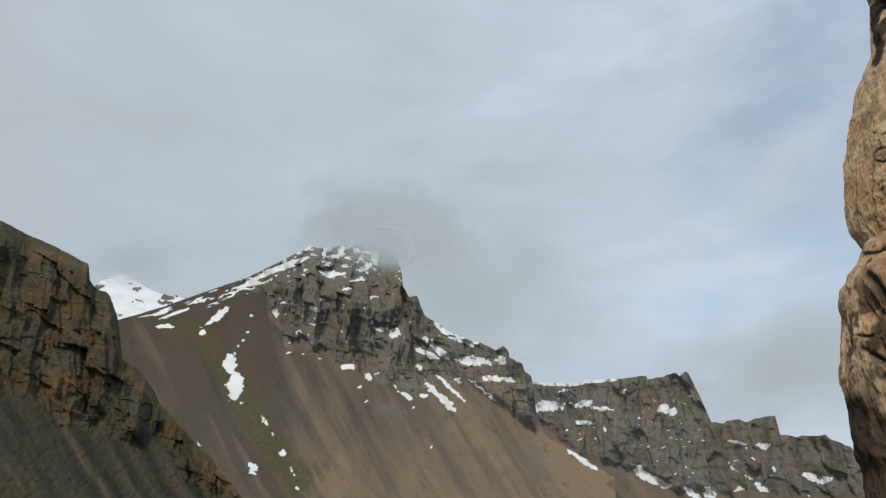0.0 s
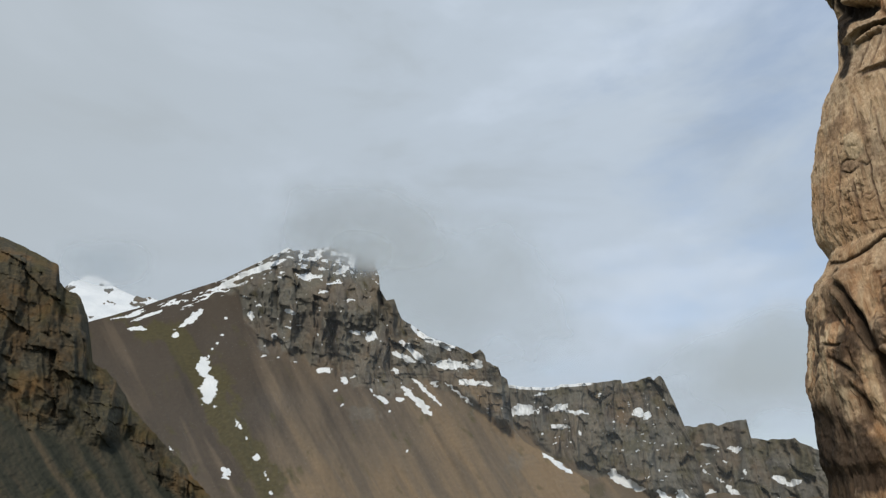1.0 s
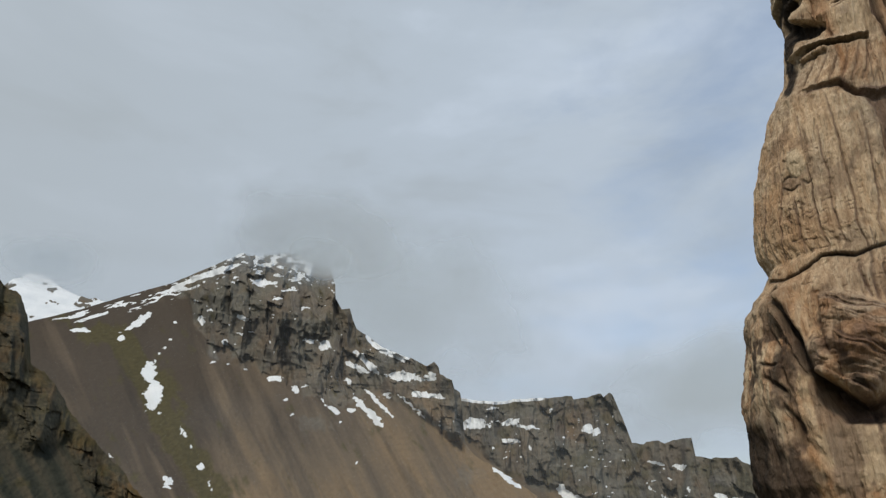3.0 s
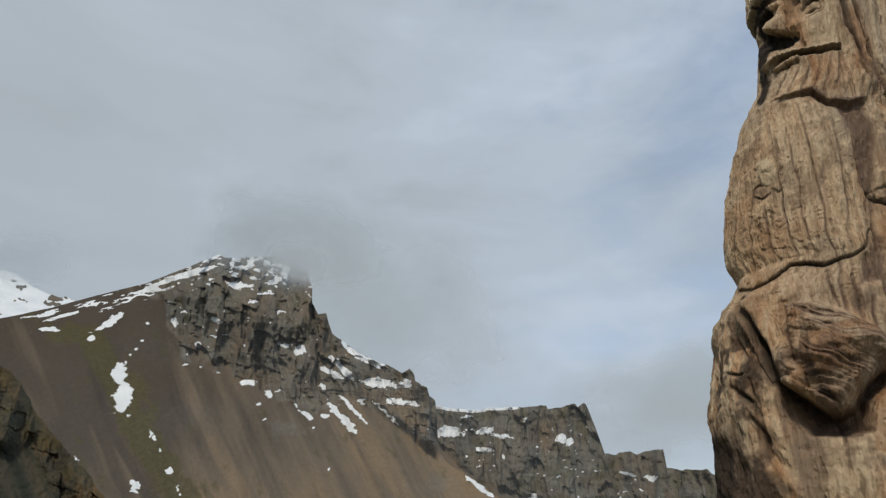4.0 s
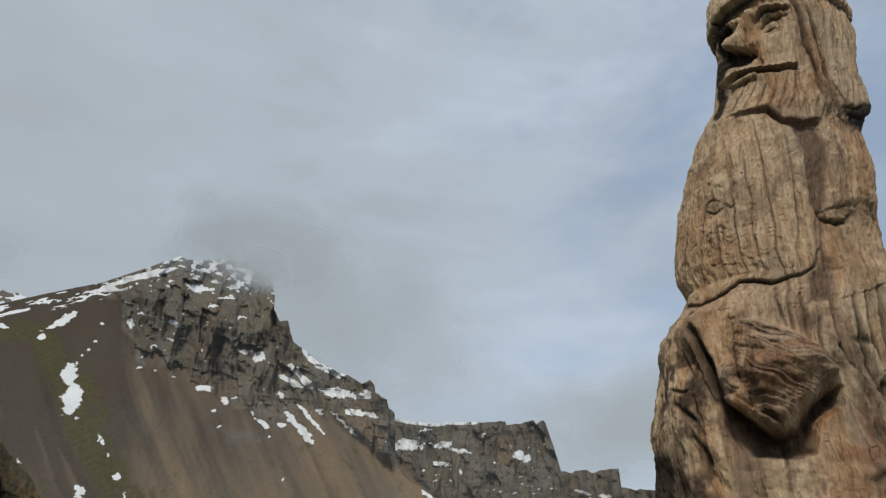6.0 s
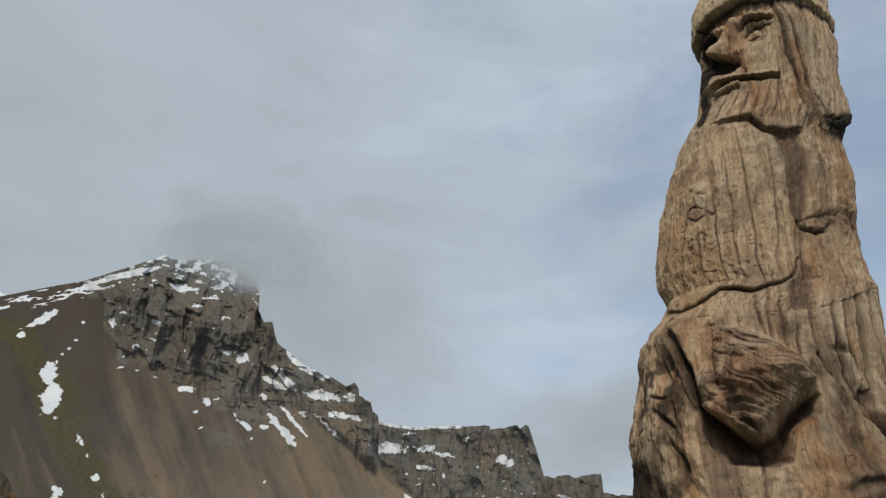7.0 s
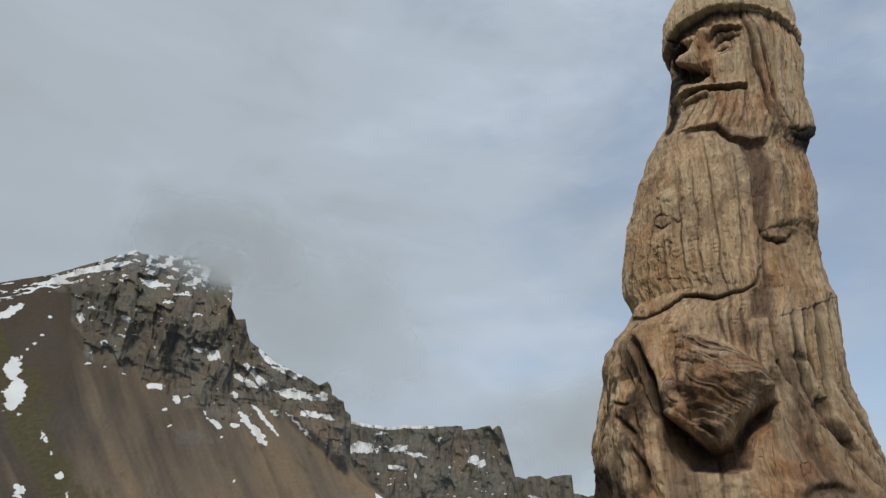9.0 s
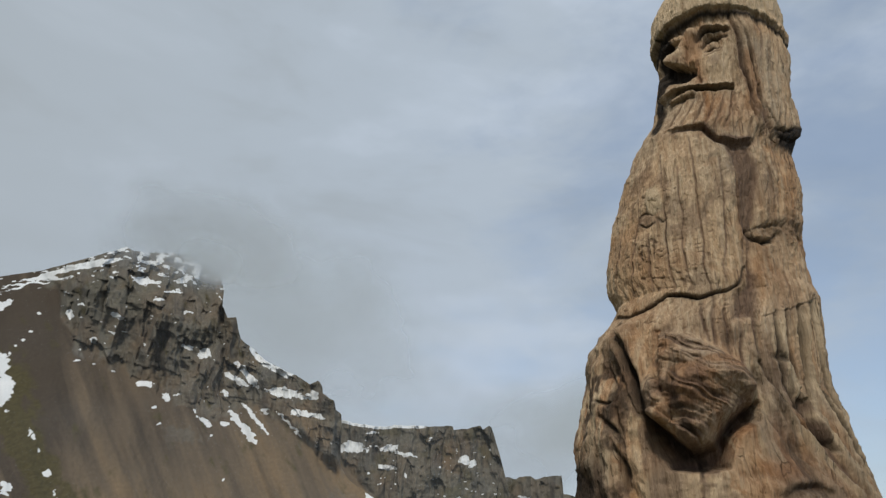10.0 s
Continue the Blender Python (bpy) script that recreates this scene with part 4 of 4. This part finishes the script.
    paint([(-0.260, 2.901), (-0.194, 2.900), (-0.124, 2.851), (-0.189, 2.839), (-0.248, 2.851)], "stain_shade", 0.6, 0.02)
    paint([(-0.316, 3.142), (-0.231, 3.122), (-0.188, 3.038), (-0.239, 3.003), (-0.310, 3.043)], "amber", 0.25)

    # shoulder on the other side, with a dark knot
    raised([(0.241, 3.056), (0.358, 3.085), (0.523, 3.090), (0.610, 3.021), (0.576, 2.882), (0.286, 2.808), (0.249, 2.882)], 0.010, 0.08)
    lump((0.292, 2.809), 0.05, 0.03, -0.015)
    groove([(0.215, 2.797), (0.240, 2.765), (0.269, 2.749), (0.313, 2.759), (0.354, 2.794)], 0.010, 0.030, "char_shade", 0.95)
    groove([(0.221, 2.802), (0.267, 2.816), (0.329, 2.829), (0.384, 2.834)], 0.008, 0.012, "char_shade", 0.6)
    paint([(0.227, 2.812), (0.297, 2.844), (0.410, 2.870), (0.578, 2.893), (0.535, 2.810), (0.333, 2.747), (0.253, 2.742)], "char_shade", 0.6, 0.05)
    knot = [(0.239, 2.847), (0.350, 2.881), (0.609, 2.933), (0.582, 2.794), (0.329, 2.723), (0.236, 2.727)]
    at = box(knot, 0.04)
    D[at] += step(-0.02, 0.04, inside(knot, at)) * (0.030 * fbm(U[at] * 14, Z[at] * 18, 4, 647) + 0.016 * (crag(U[at] * 16, Z[at] * 20, 3, 649) - 0.6))
    paint([(0.243, 2.737), (0.398, 2.736), (0.382, 2.547), (0.451, 2.469), (0.230, 2.438), (0.221, 2.619)], "stain_shade", 0.28, 0.05)

    # sleeve and forearm
    sleeve = [(-0.546, 2.394), (-0.375, 2.410), (-0.287, 2.417), (-0.207, 2.295), (-0.167, 2.162), (-0.143, 2.038), (-0.129, 1.939), (-0.132, 1.813), (-0.133, 1.681), (-0.554, 1.665), (-0.556, 1.999), (-0.548, 2.178)]
    raised(sleeve, 0.018, 0.05)
    at = box(sleeve, 0.03)
    d = step(0, 0.05, inside(sleeve, at))
    D[at] += d * (0.05 * fbm(U[at] * 7, Z[at] * 6, 4, 641) + 0.03 * (crag(U[at] * 11 + Z[at] * 5, Z[at] * 4, 3, 643) - 0.6))
    cover["char_shade"][at] = np.maximum(cover["char_shade"][at], 0.75 * d * step(0.60, 0.74, fbm(U[at] * 9, Z[at] * 7, 4, 645) + 0.5))
    groove([(-0.324, 2.444), (-0.237, 2.340), (-0.181, 2.214), (-0.158, 2.119), (-0.136, 2.034)], 0.014, 0.055, "char_shade", 0.85)
    groove([(-0.340, 2.154), (-0.283, 2.130), (-0.241, 2.137)], 0.006, 0.014, "char_shade", 0.8)
    groove([(-0.313, 2.092), (-0.249, 2.040), (-0.216, 1.974)], 0.008, 0.02, "char_shade", 0.8)
    groove([(-0.310, 2.296), (-0.255, 2.195), (-0.230, 2.086), (-0.213, 1.928)], 0.007, 0.012, "stain_shade", 0.7)
    groove([(-0.451, 2.344), (-0.429, 2.202), (-0.428, 2.070)], 0.007, 0.012, "stain_shade", 0.6)
    groove([(-0.248, 1.968), (-0.223, 1.909), (-0.225, 1.835)], 0.012, 0.02, "char_shade", 0.8)
    paint([(-0.326, 2.281), (-0.247, 2.280), (-0.195, 2.186), (-0.209, 2.074), (-0.262, 2.100)], "amber", 0.65)
    paint([(-0.556, 1.942), (-0.443, 1.940), (-0.360, 1.878), (-0.349, 1.671), (-0.553, 1.665)], "char_shade", 0.95, 0.03)
    paint([(-0.207, 2.167), (-0.170, 2.131), (-0.143, 1.962), (-0.191, 1.852), (-0.208, 1.965)], "pale", 0.55)
    roll([(-0.252, 2.392), (-0.182, 2.270), (-0.140, 2.159), (-0.111, 2.075)], 0.05, 0.045)
    groove([(-0.133, 2.387), (-0.118, 2.314), (-0.102, 2.227), (-0.089, 2.154)], 0.012, 0.030, "amber", 0.9)

    # the fist: a large knotted lump with striations, and the dark hollow below it
    fist = [(-0.128, 2.378), (-0.061, 2.382), (0.019, 2.345), (0.086, 2.304), (0.146, 2.257), (0.184, 2.220), (0.168, 2.160), (0.126, 2.123), (0.072, 2.065), (0.030, 2.022), (-0.001, 1.980), (-0.041, 1.996), (-0.087, 2.050), (-0.125, 2.096), (-0.140, 2.159), (-0.121, 2.240)]
    at = box(fist, 0.12)
    inn = inside(fist, at)
    lines = crag((Z[at] + 0.12 * U[at] + 0.05 * np.sin(U[at] * 11) + 0.09 * fbm(U[at] * 8, Z[at] * 9, 4, 650)) * 62, U[at] * 7.0, 4, 651)
    D[at] += 0.060 * step(-0.015, 0.035, inn) + 0.095 * step(0.0, 0.15, inn) + step(0, 0.03, inn) * (0.022 * (lines - 0.6) + 0.06 * fbm(U[at] * 9, Z[at] * 9, 3, 653) + 0.03 * fbm(U[at] * 18, Z[at] * 30, 3, 654))
    cover["stain_shade"][at] = np.maximum(cover["stain_shade"][at], step(0, 0.02, inn) * (0.28 + 0.62 * step(0.58, 0.40, lines)))
    cover["amber"][at] = np.maximum(cover["amber"][at], step(0, 0.02, inn) * 0.62 * step(0.44, 0.60, fbm(U[at] * 8, Z[at] * 16, 3, 655) + 0.5))
    lump((0.172, 2.212), 0.035, 0.03, -0.03, "char_shade", 0.6)
    roll([(-0.109, 2.071), (-0.082, 2.039), (-0.050, 2.010), (-0.031, 1.988)], 0.022, 0.045)
    hollow = [(-0.152, 2.082), (-0.113, 2.052), (-0.075, 2.004), (-0.035, 1.959), (0.024, 1.984), (0.073, 2.050), (0.121, 2.100), (0.166, 2.124), (0.148, 2.070), (0.081, 2.013), (0.041, 1.909), (-0.021, 1.901), (-0.098, 1.909), (-0.127, 1.961)]
    raised(hollow, -0.11, 0.035)
    # the fist's shade is painted into the hollow in brown and black
    paint(hollow, "stain_shade", 0.95, 0.02)
    paint([(-0.138, 2.077), (-0.089, 2.012), (-0.035, 1.959), (0.022, 1.985), (0.089, 2.065), (0.139, 2.104), (0.066, 2.004), (-0.012, 1.948), (-0.082, 1.949), (-0.128, 1.999)], "char_shade", 0.8, 0.02)
    groove([(-0.109, 1.913), (-0.048, 1.901), (0.009, 1.905), (0.047, 1.913)], 0.010, 0.02)
    paint([(0.057, 2.013), (0.095, 2.065), (0.167, 2.090), (0.227, 2.019), (0.224, 1.913), (0.155, 1.875), (0.068, 1.889), (0.058, 1.959)], "amber", 0.8, 0.03)
    paint([(0.133, 2.147), (0.194, 2.072), (0.263, 1.933), (0.229, 1.846), (0.182, 1.877), (0.143, 1.979), (0.104, 2.069)], "stain_shade", 0.5, 0.03)
    paint([(0.094, 2.004), (0.141, 2.033), (0.142, 1.961), (0.090, 1.896), (0.063, 1.923)], "pale", 0.4, 0.02)
    paint([(-0.117, 1.898), (-0.036, 1.890), (0.031, 1.898), (0.026, 1.690), (-0.127, 1.681), (-0.174, 1.852)], "pale", 0.75, 0.03)
    paint([(0.15, 2.10), (0.24, 2.04), (0.32, 1.92), (0.42, 1.70), (0.20, 1.67), (0.14, 1.85)], "stain_shade", 0.55, 0.04)
    lump((0.217, 1.852), 0.12, 0.08, 0.05)
    groove([(0.156, 1.826), (0.189, 1.850), (0.234, 1.860), (0.259, 1.845)], 0.014, 0.03, "char_shade", 0.6)

    # cloak: long split slats running down and outwards
    cloak = [(0.203, 2.436), (0.311, 2.490), (0.472, 2.565), (0.589, 2.498), (0.587, 2.218), (0.575, 2.076), (0.574, 1.854), (0.309, 1.802), (0.212, 1.965), (0.163, 2.108), (0.176, 2.268)]
    at = box(cloak, 0.05)
    d = step(-0.03, 0.05, inside(cloak, at))
    shift = U[at] - 0.55 * np.clip(2.35 - Z[at], 0, 1) ** 1.5
    slats = crag(shift * 13 + 0.25 * fbm(U[at] * 6, Z[at] * 2, 3, 661), Z[at] * 0.45, 4, 663)
    lap = shift * 10 + 0.45 * fbm(U[at] * 4, Z[at] * 0.9, 3, 665)
    lap = lap - np.floor(lap)
    D[at] += d * (0.022 * (slats - 0.6) + 0.030 * (lap - 0.5) + 0.016 * fbm(shift * 40, Z[at] * 2.0, 4, 667, 0.6))
    # shading painted by slat relief: black in the laps, pale on proud sides
    cover["char_shade"][at] = np.maximum(cover["char_shade"][at], d * 0.8 * step(0.16, 0.04, lap))
    cover["pale"][at] = np.maximum(cover["pale"][at], d * 0.75 * step(0.35, 0.8, lap))
    cover["stain_shade"][at] = np.maximum(cover["stain_shade"][at], d * 0.75 * step(0.46, 0.30, slats))
    for line in ([(0.374, 2.500), (0.384, 2.371), (0.383, 2.246), (0.375, 2.165)], [(0.333, 2.180), (0.322, 2.136), (0.333, 2.074), (0.357, 2.021), (0.388, 1.988)], [(0.202, 2.269), (0.250, 2.152), (0.311, 2.007), (0.371, 1.890)]):
        groove(line, 0.008, 0.045, "char_shade", 1.0)
    # splits between the slats, following their sweep
    for at_u, hi_z, lo_z, deep in ((0.262, 2.47, 2.05, 0.014), (0.318, 2.48, 2.22, 0.018), (0.412, 2.53, 1.92, 0.020), (0.478, 2.56, 1.86, 0.024), (0.530, 2.54, 2.05, 0.014)):
        zz = np.linspace(hi_z, lo_z, 9)
        uu = at_u + 0.42 * np.clip(2.35 - zz, 0, 1) ** 1.5 + 0.006 * np.sin(9 * zz + 40 * at_u)
        groove(list(zip(uu, zz)), 0.0045, deep, "char_shade", 0.9)
    ledge([(0.211, 2.437), (0.255, 2.457), (0.311, 2.479), (0.379, 2.510), (0.511, 2.564)], 0.05, 0.006)
    paint([(0.318, 2.147), (0.343, 2.153), (0.350, 2.094), (0.370, 2.028), (0.391, 1.986), (0.337, 2.013), (0.312, 2.062)], "stain_shade", 0.9, 0.008)
    raised([(0.318, 2.147), (0.343, 2.153), (0.350, 2.094), (0.370, 2.028), (0.391, 1.986), (0.337, 2.013), (0.312, 2.062)], -0.03, 0.012)
    lump((0.278, 2.291), 0.035, 0.014, -0.016, "char_shade", 0.8)
    lump((0.331, 2.129), 0.03, 0.03, -0.016, "stain_shade", 0.9)
    for line in ([(0.196, 2.503), (0.192, 2.393), (0.199, 2.269)], [(0.148, 2.412), (0.143, 2.308), (0.147, 2.227)], [(0.044, 2.471), (0.062, 2.372), (0.070, 2.325)], [(0.082, 2.462), (0.103, 2.370), (0.112, 2.297)], [(0.001, 2.486), (0.026, 2.406), (0.049, 2.341)]):
        groove(line, 0.005, 0.010, "stain_shade", 0.8)

    # the lower log is browner, with dark weathered runs
    runs = fbm(U * 9 - 0.5 * Z, Z * 2.2, 5, 690, 0.6) + 0.5
    lower = step(2.55, 2.15, Z)
    cover["stain_shade"] = np.maximum(cover["stain_shade"], 0.68 * lower * step(0.50, 0.66, runs))
    cover["amber"] = np.maximum(cover["amber"], 0.42 * lower * step(0.48, 0.34, runs))
    # bleached and dark fibres alternate down the weathered log
    fibre = fbm(U * 34 + 1.2 * fbm(U * 6, Z * 5, 3, 701), Z * 3.2, 5, 703, 0.6) + 0.5
    worn = step(0.42, 0.58, fbm(U * 5, Z * 3.5, 4, 705) + 0.5)
    cover["pale"] = np.maximum(cover["pale"], 0.85 * lower * worn * step(0.52, 0.64, fibre))
    cover["char_shade"] = np.maximum(cover["char_shade"], 0.55 * lower * step(0.34, 0.26, fibre))
    D -= 0.008 * lower * step(0.40, 0.28, fibre)
    # brown rot and black knots in patches, cleaner golden wood between them
    front = 1 - 0.75 * step(0.12, 0.22, U)
    rot = fbm(U * 6.5 + 0.6 * fbm(U * 12, Z * 8, 3, 731), Z * 4.2, 5, 733, 0.68) + 0.5
    cover["stain_shade"] = np.maximum(cover["stain_shade"], 0.70 * lower * front * step(0.54, 0.62, rot))
    cover["char_shade"] = np.maximum(cover["char_shade"], 0.75 * lower * front * step(0.63, 0.70, rot + 0.10 * step(-0.15, -0.45, U)))
    cover["amber"] = np.maximum(cover["amber"], 0.6 * lower * step(0.08, 0.0, np.abs(rot - 0.47)) * step(0.45, 0.6, fbm(U * 5, Z * 6, 3, 735) + 0.5))
    upper = step(2.45, 2.65, Z) * step(3.30, 3.15, Z)
    mott = fbm(U * 7, Z * 6, 5, 737, 0.62) + 0.5
    cover["stain_shade"] = np.maximum(cover["stain_shade"], 0.42 * upper * step(0.55, 0.66, mott))
    cover["amber"] = np.maximum(cover["amber"], 0.38 * upper * step(0.44, 0.34, mott))
    # black deepens towards the bottom of the left flank
    low_left = step(2.12, 1.86, Z - 0.25 * (U + 0.4) + 0.25 * fbm(U * 4, Z * 4, 3, 698)) * step(-0.20, -0.42, U)
    cover["char_shade"] = np.maximum(cover["char_shade"], 0.85 * low_left)
    # fine drying cracks
    hair_lines = crag(U * 21 + 0.25 * fbm(U * 8, Z * 4, 3, 692), Z * 1.1, 2, 694)
    crack = step(0.20, 0.10, hair_lines) * step(0.45, 0.6, value_noise(U * 12, Z * 3.5, 696) + 0.1)
    D -= 0.010 * crack
    cover["char_shade"] = np.maximum(cover["char_shade"], 0.65 * crack)

    # the sawn-off branch on the beard stays clean
    clean = step(1.25, 0.85, np.hypot((WU + 0.180) / 0.042, (WZ - 2.955) / 0.062))
    for key in ("stain_shade", "amber", "char_shade"):
        cover[key] = cover[key] * (1 - clean)
    # tool marks and weathering all over
    D += 0.024 * fbm(U * 5, Z * 2.2, 4, 671) + 0.016 * fbm(U * 26, Z * 4.5, 4, 673, 0.6) + 0.012 * fbm(U * 42, Z * 34, 4, 675, 0.65) + 0.007 * fbm(U * 100, Z * 22, 2, 676)
    split = crag(U * 9 + 0.3 * fbm(U * 5, Z * 3, 3, 677), Z * 0.7, 3, 679)
    D -= 0.012 * step(0.34, 0.22, split)
    # shallow gouge marks left by the chisel
    gouge = crag(U * 17 + 0.5 * fbm(U * 8, Z * 9, 3, 711), Z * 12 + 0.8 * fbm(U * 9, Z * 6, 3, 713), 2, 715)
    D += 0.009 * (gouge - 0.6) * step(2.2, 2.6, Z)
    D += (0.008 * fbm(U * 3, Z * 7, 3, 681) + 0.012 * fbm(U * 60, Z * 5, 3, 683)) * step(2.6, 2.3, Z)

    lo, hi = profile(Z + 0.01 * fbm(U * 6, Z * 6, 3, 685))
    c, w = (lo + hi) / 2, (hi - lo) / 2
    # features fade towards the outline, which is the log's own
    keep = 1 - 0.6 * step(1.3, 1.6, np.abs(T))
    D = D * keep - 0.022 + 0.009 * step(0.9, 1.5, T) - 0.009 * step(-0.9, -1.4, T) * step(2.65, 2.45, Z)
    X, Y = c + (w + D) * np.sin(T), (w * DEEP + 0.03 + D) * np.cos(T)
    # the log is split askew: one flank stands forward, the other back
    skew = -0.35 * X
    X = X * (1 - skew / 2.78)
    H = np.where(Z > 1.67, 1.67 + (Z - 1.67) * (1 - skew / 2.78), Z)
    X[-1], Y[-1], skew[-1], H[-1] = X[-1].mean(), 0.0, 0.0, H[-1].max() + 0.012
    co = np.stack([X, -Y - skew, H], -1).reshape(-1, 3)
    nr, nc = Z.shape
    idx = np.arange(nr * nc).reshape(nr, nc)
    nxt = np.roll(idx, -1, 1)
    quads = np.stack([idx[:-1], nxt[:-1], nxt[1:], idx[1:]], -1).reshape(-1, 4)
    ob = new("wooden_statue", grid_mesh("wooden_statue", co, quads))
    for key, values in cover.items():
        ob.data.attributes.new(key, "FLOAT", "POINT").data.foreach_set("value", np.clip(values, 0, 1).astype(np.float32).ravel())
    ob.data.materials.append(wood_material())
    ob.matrix_world = pose(*AXIS, 0, 0, 0, TURN)
    return tagged(ob, "weathered carved log figure with helmet and long beard", "statue")


build_figure()
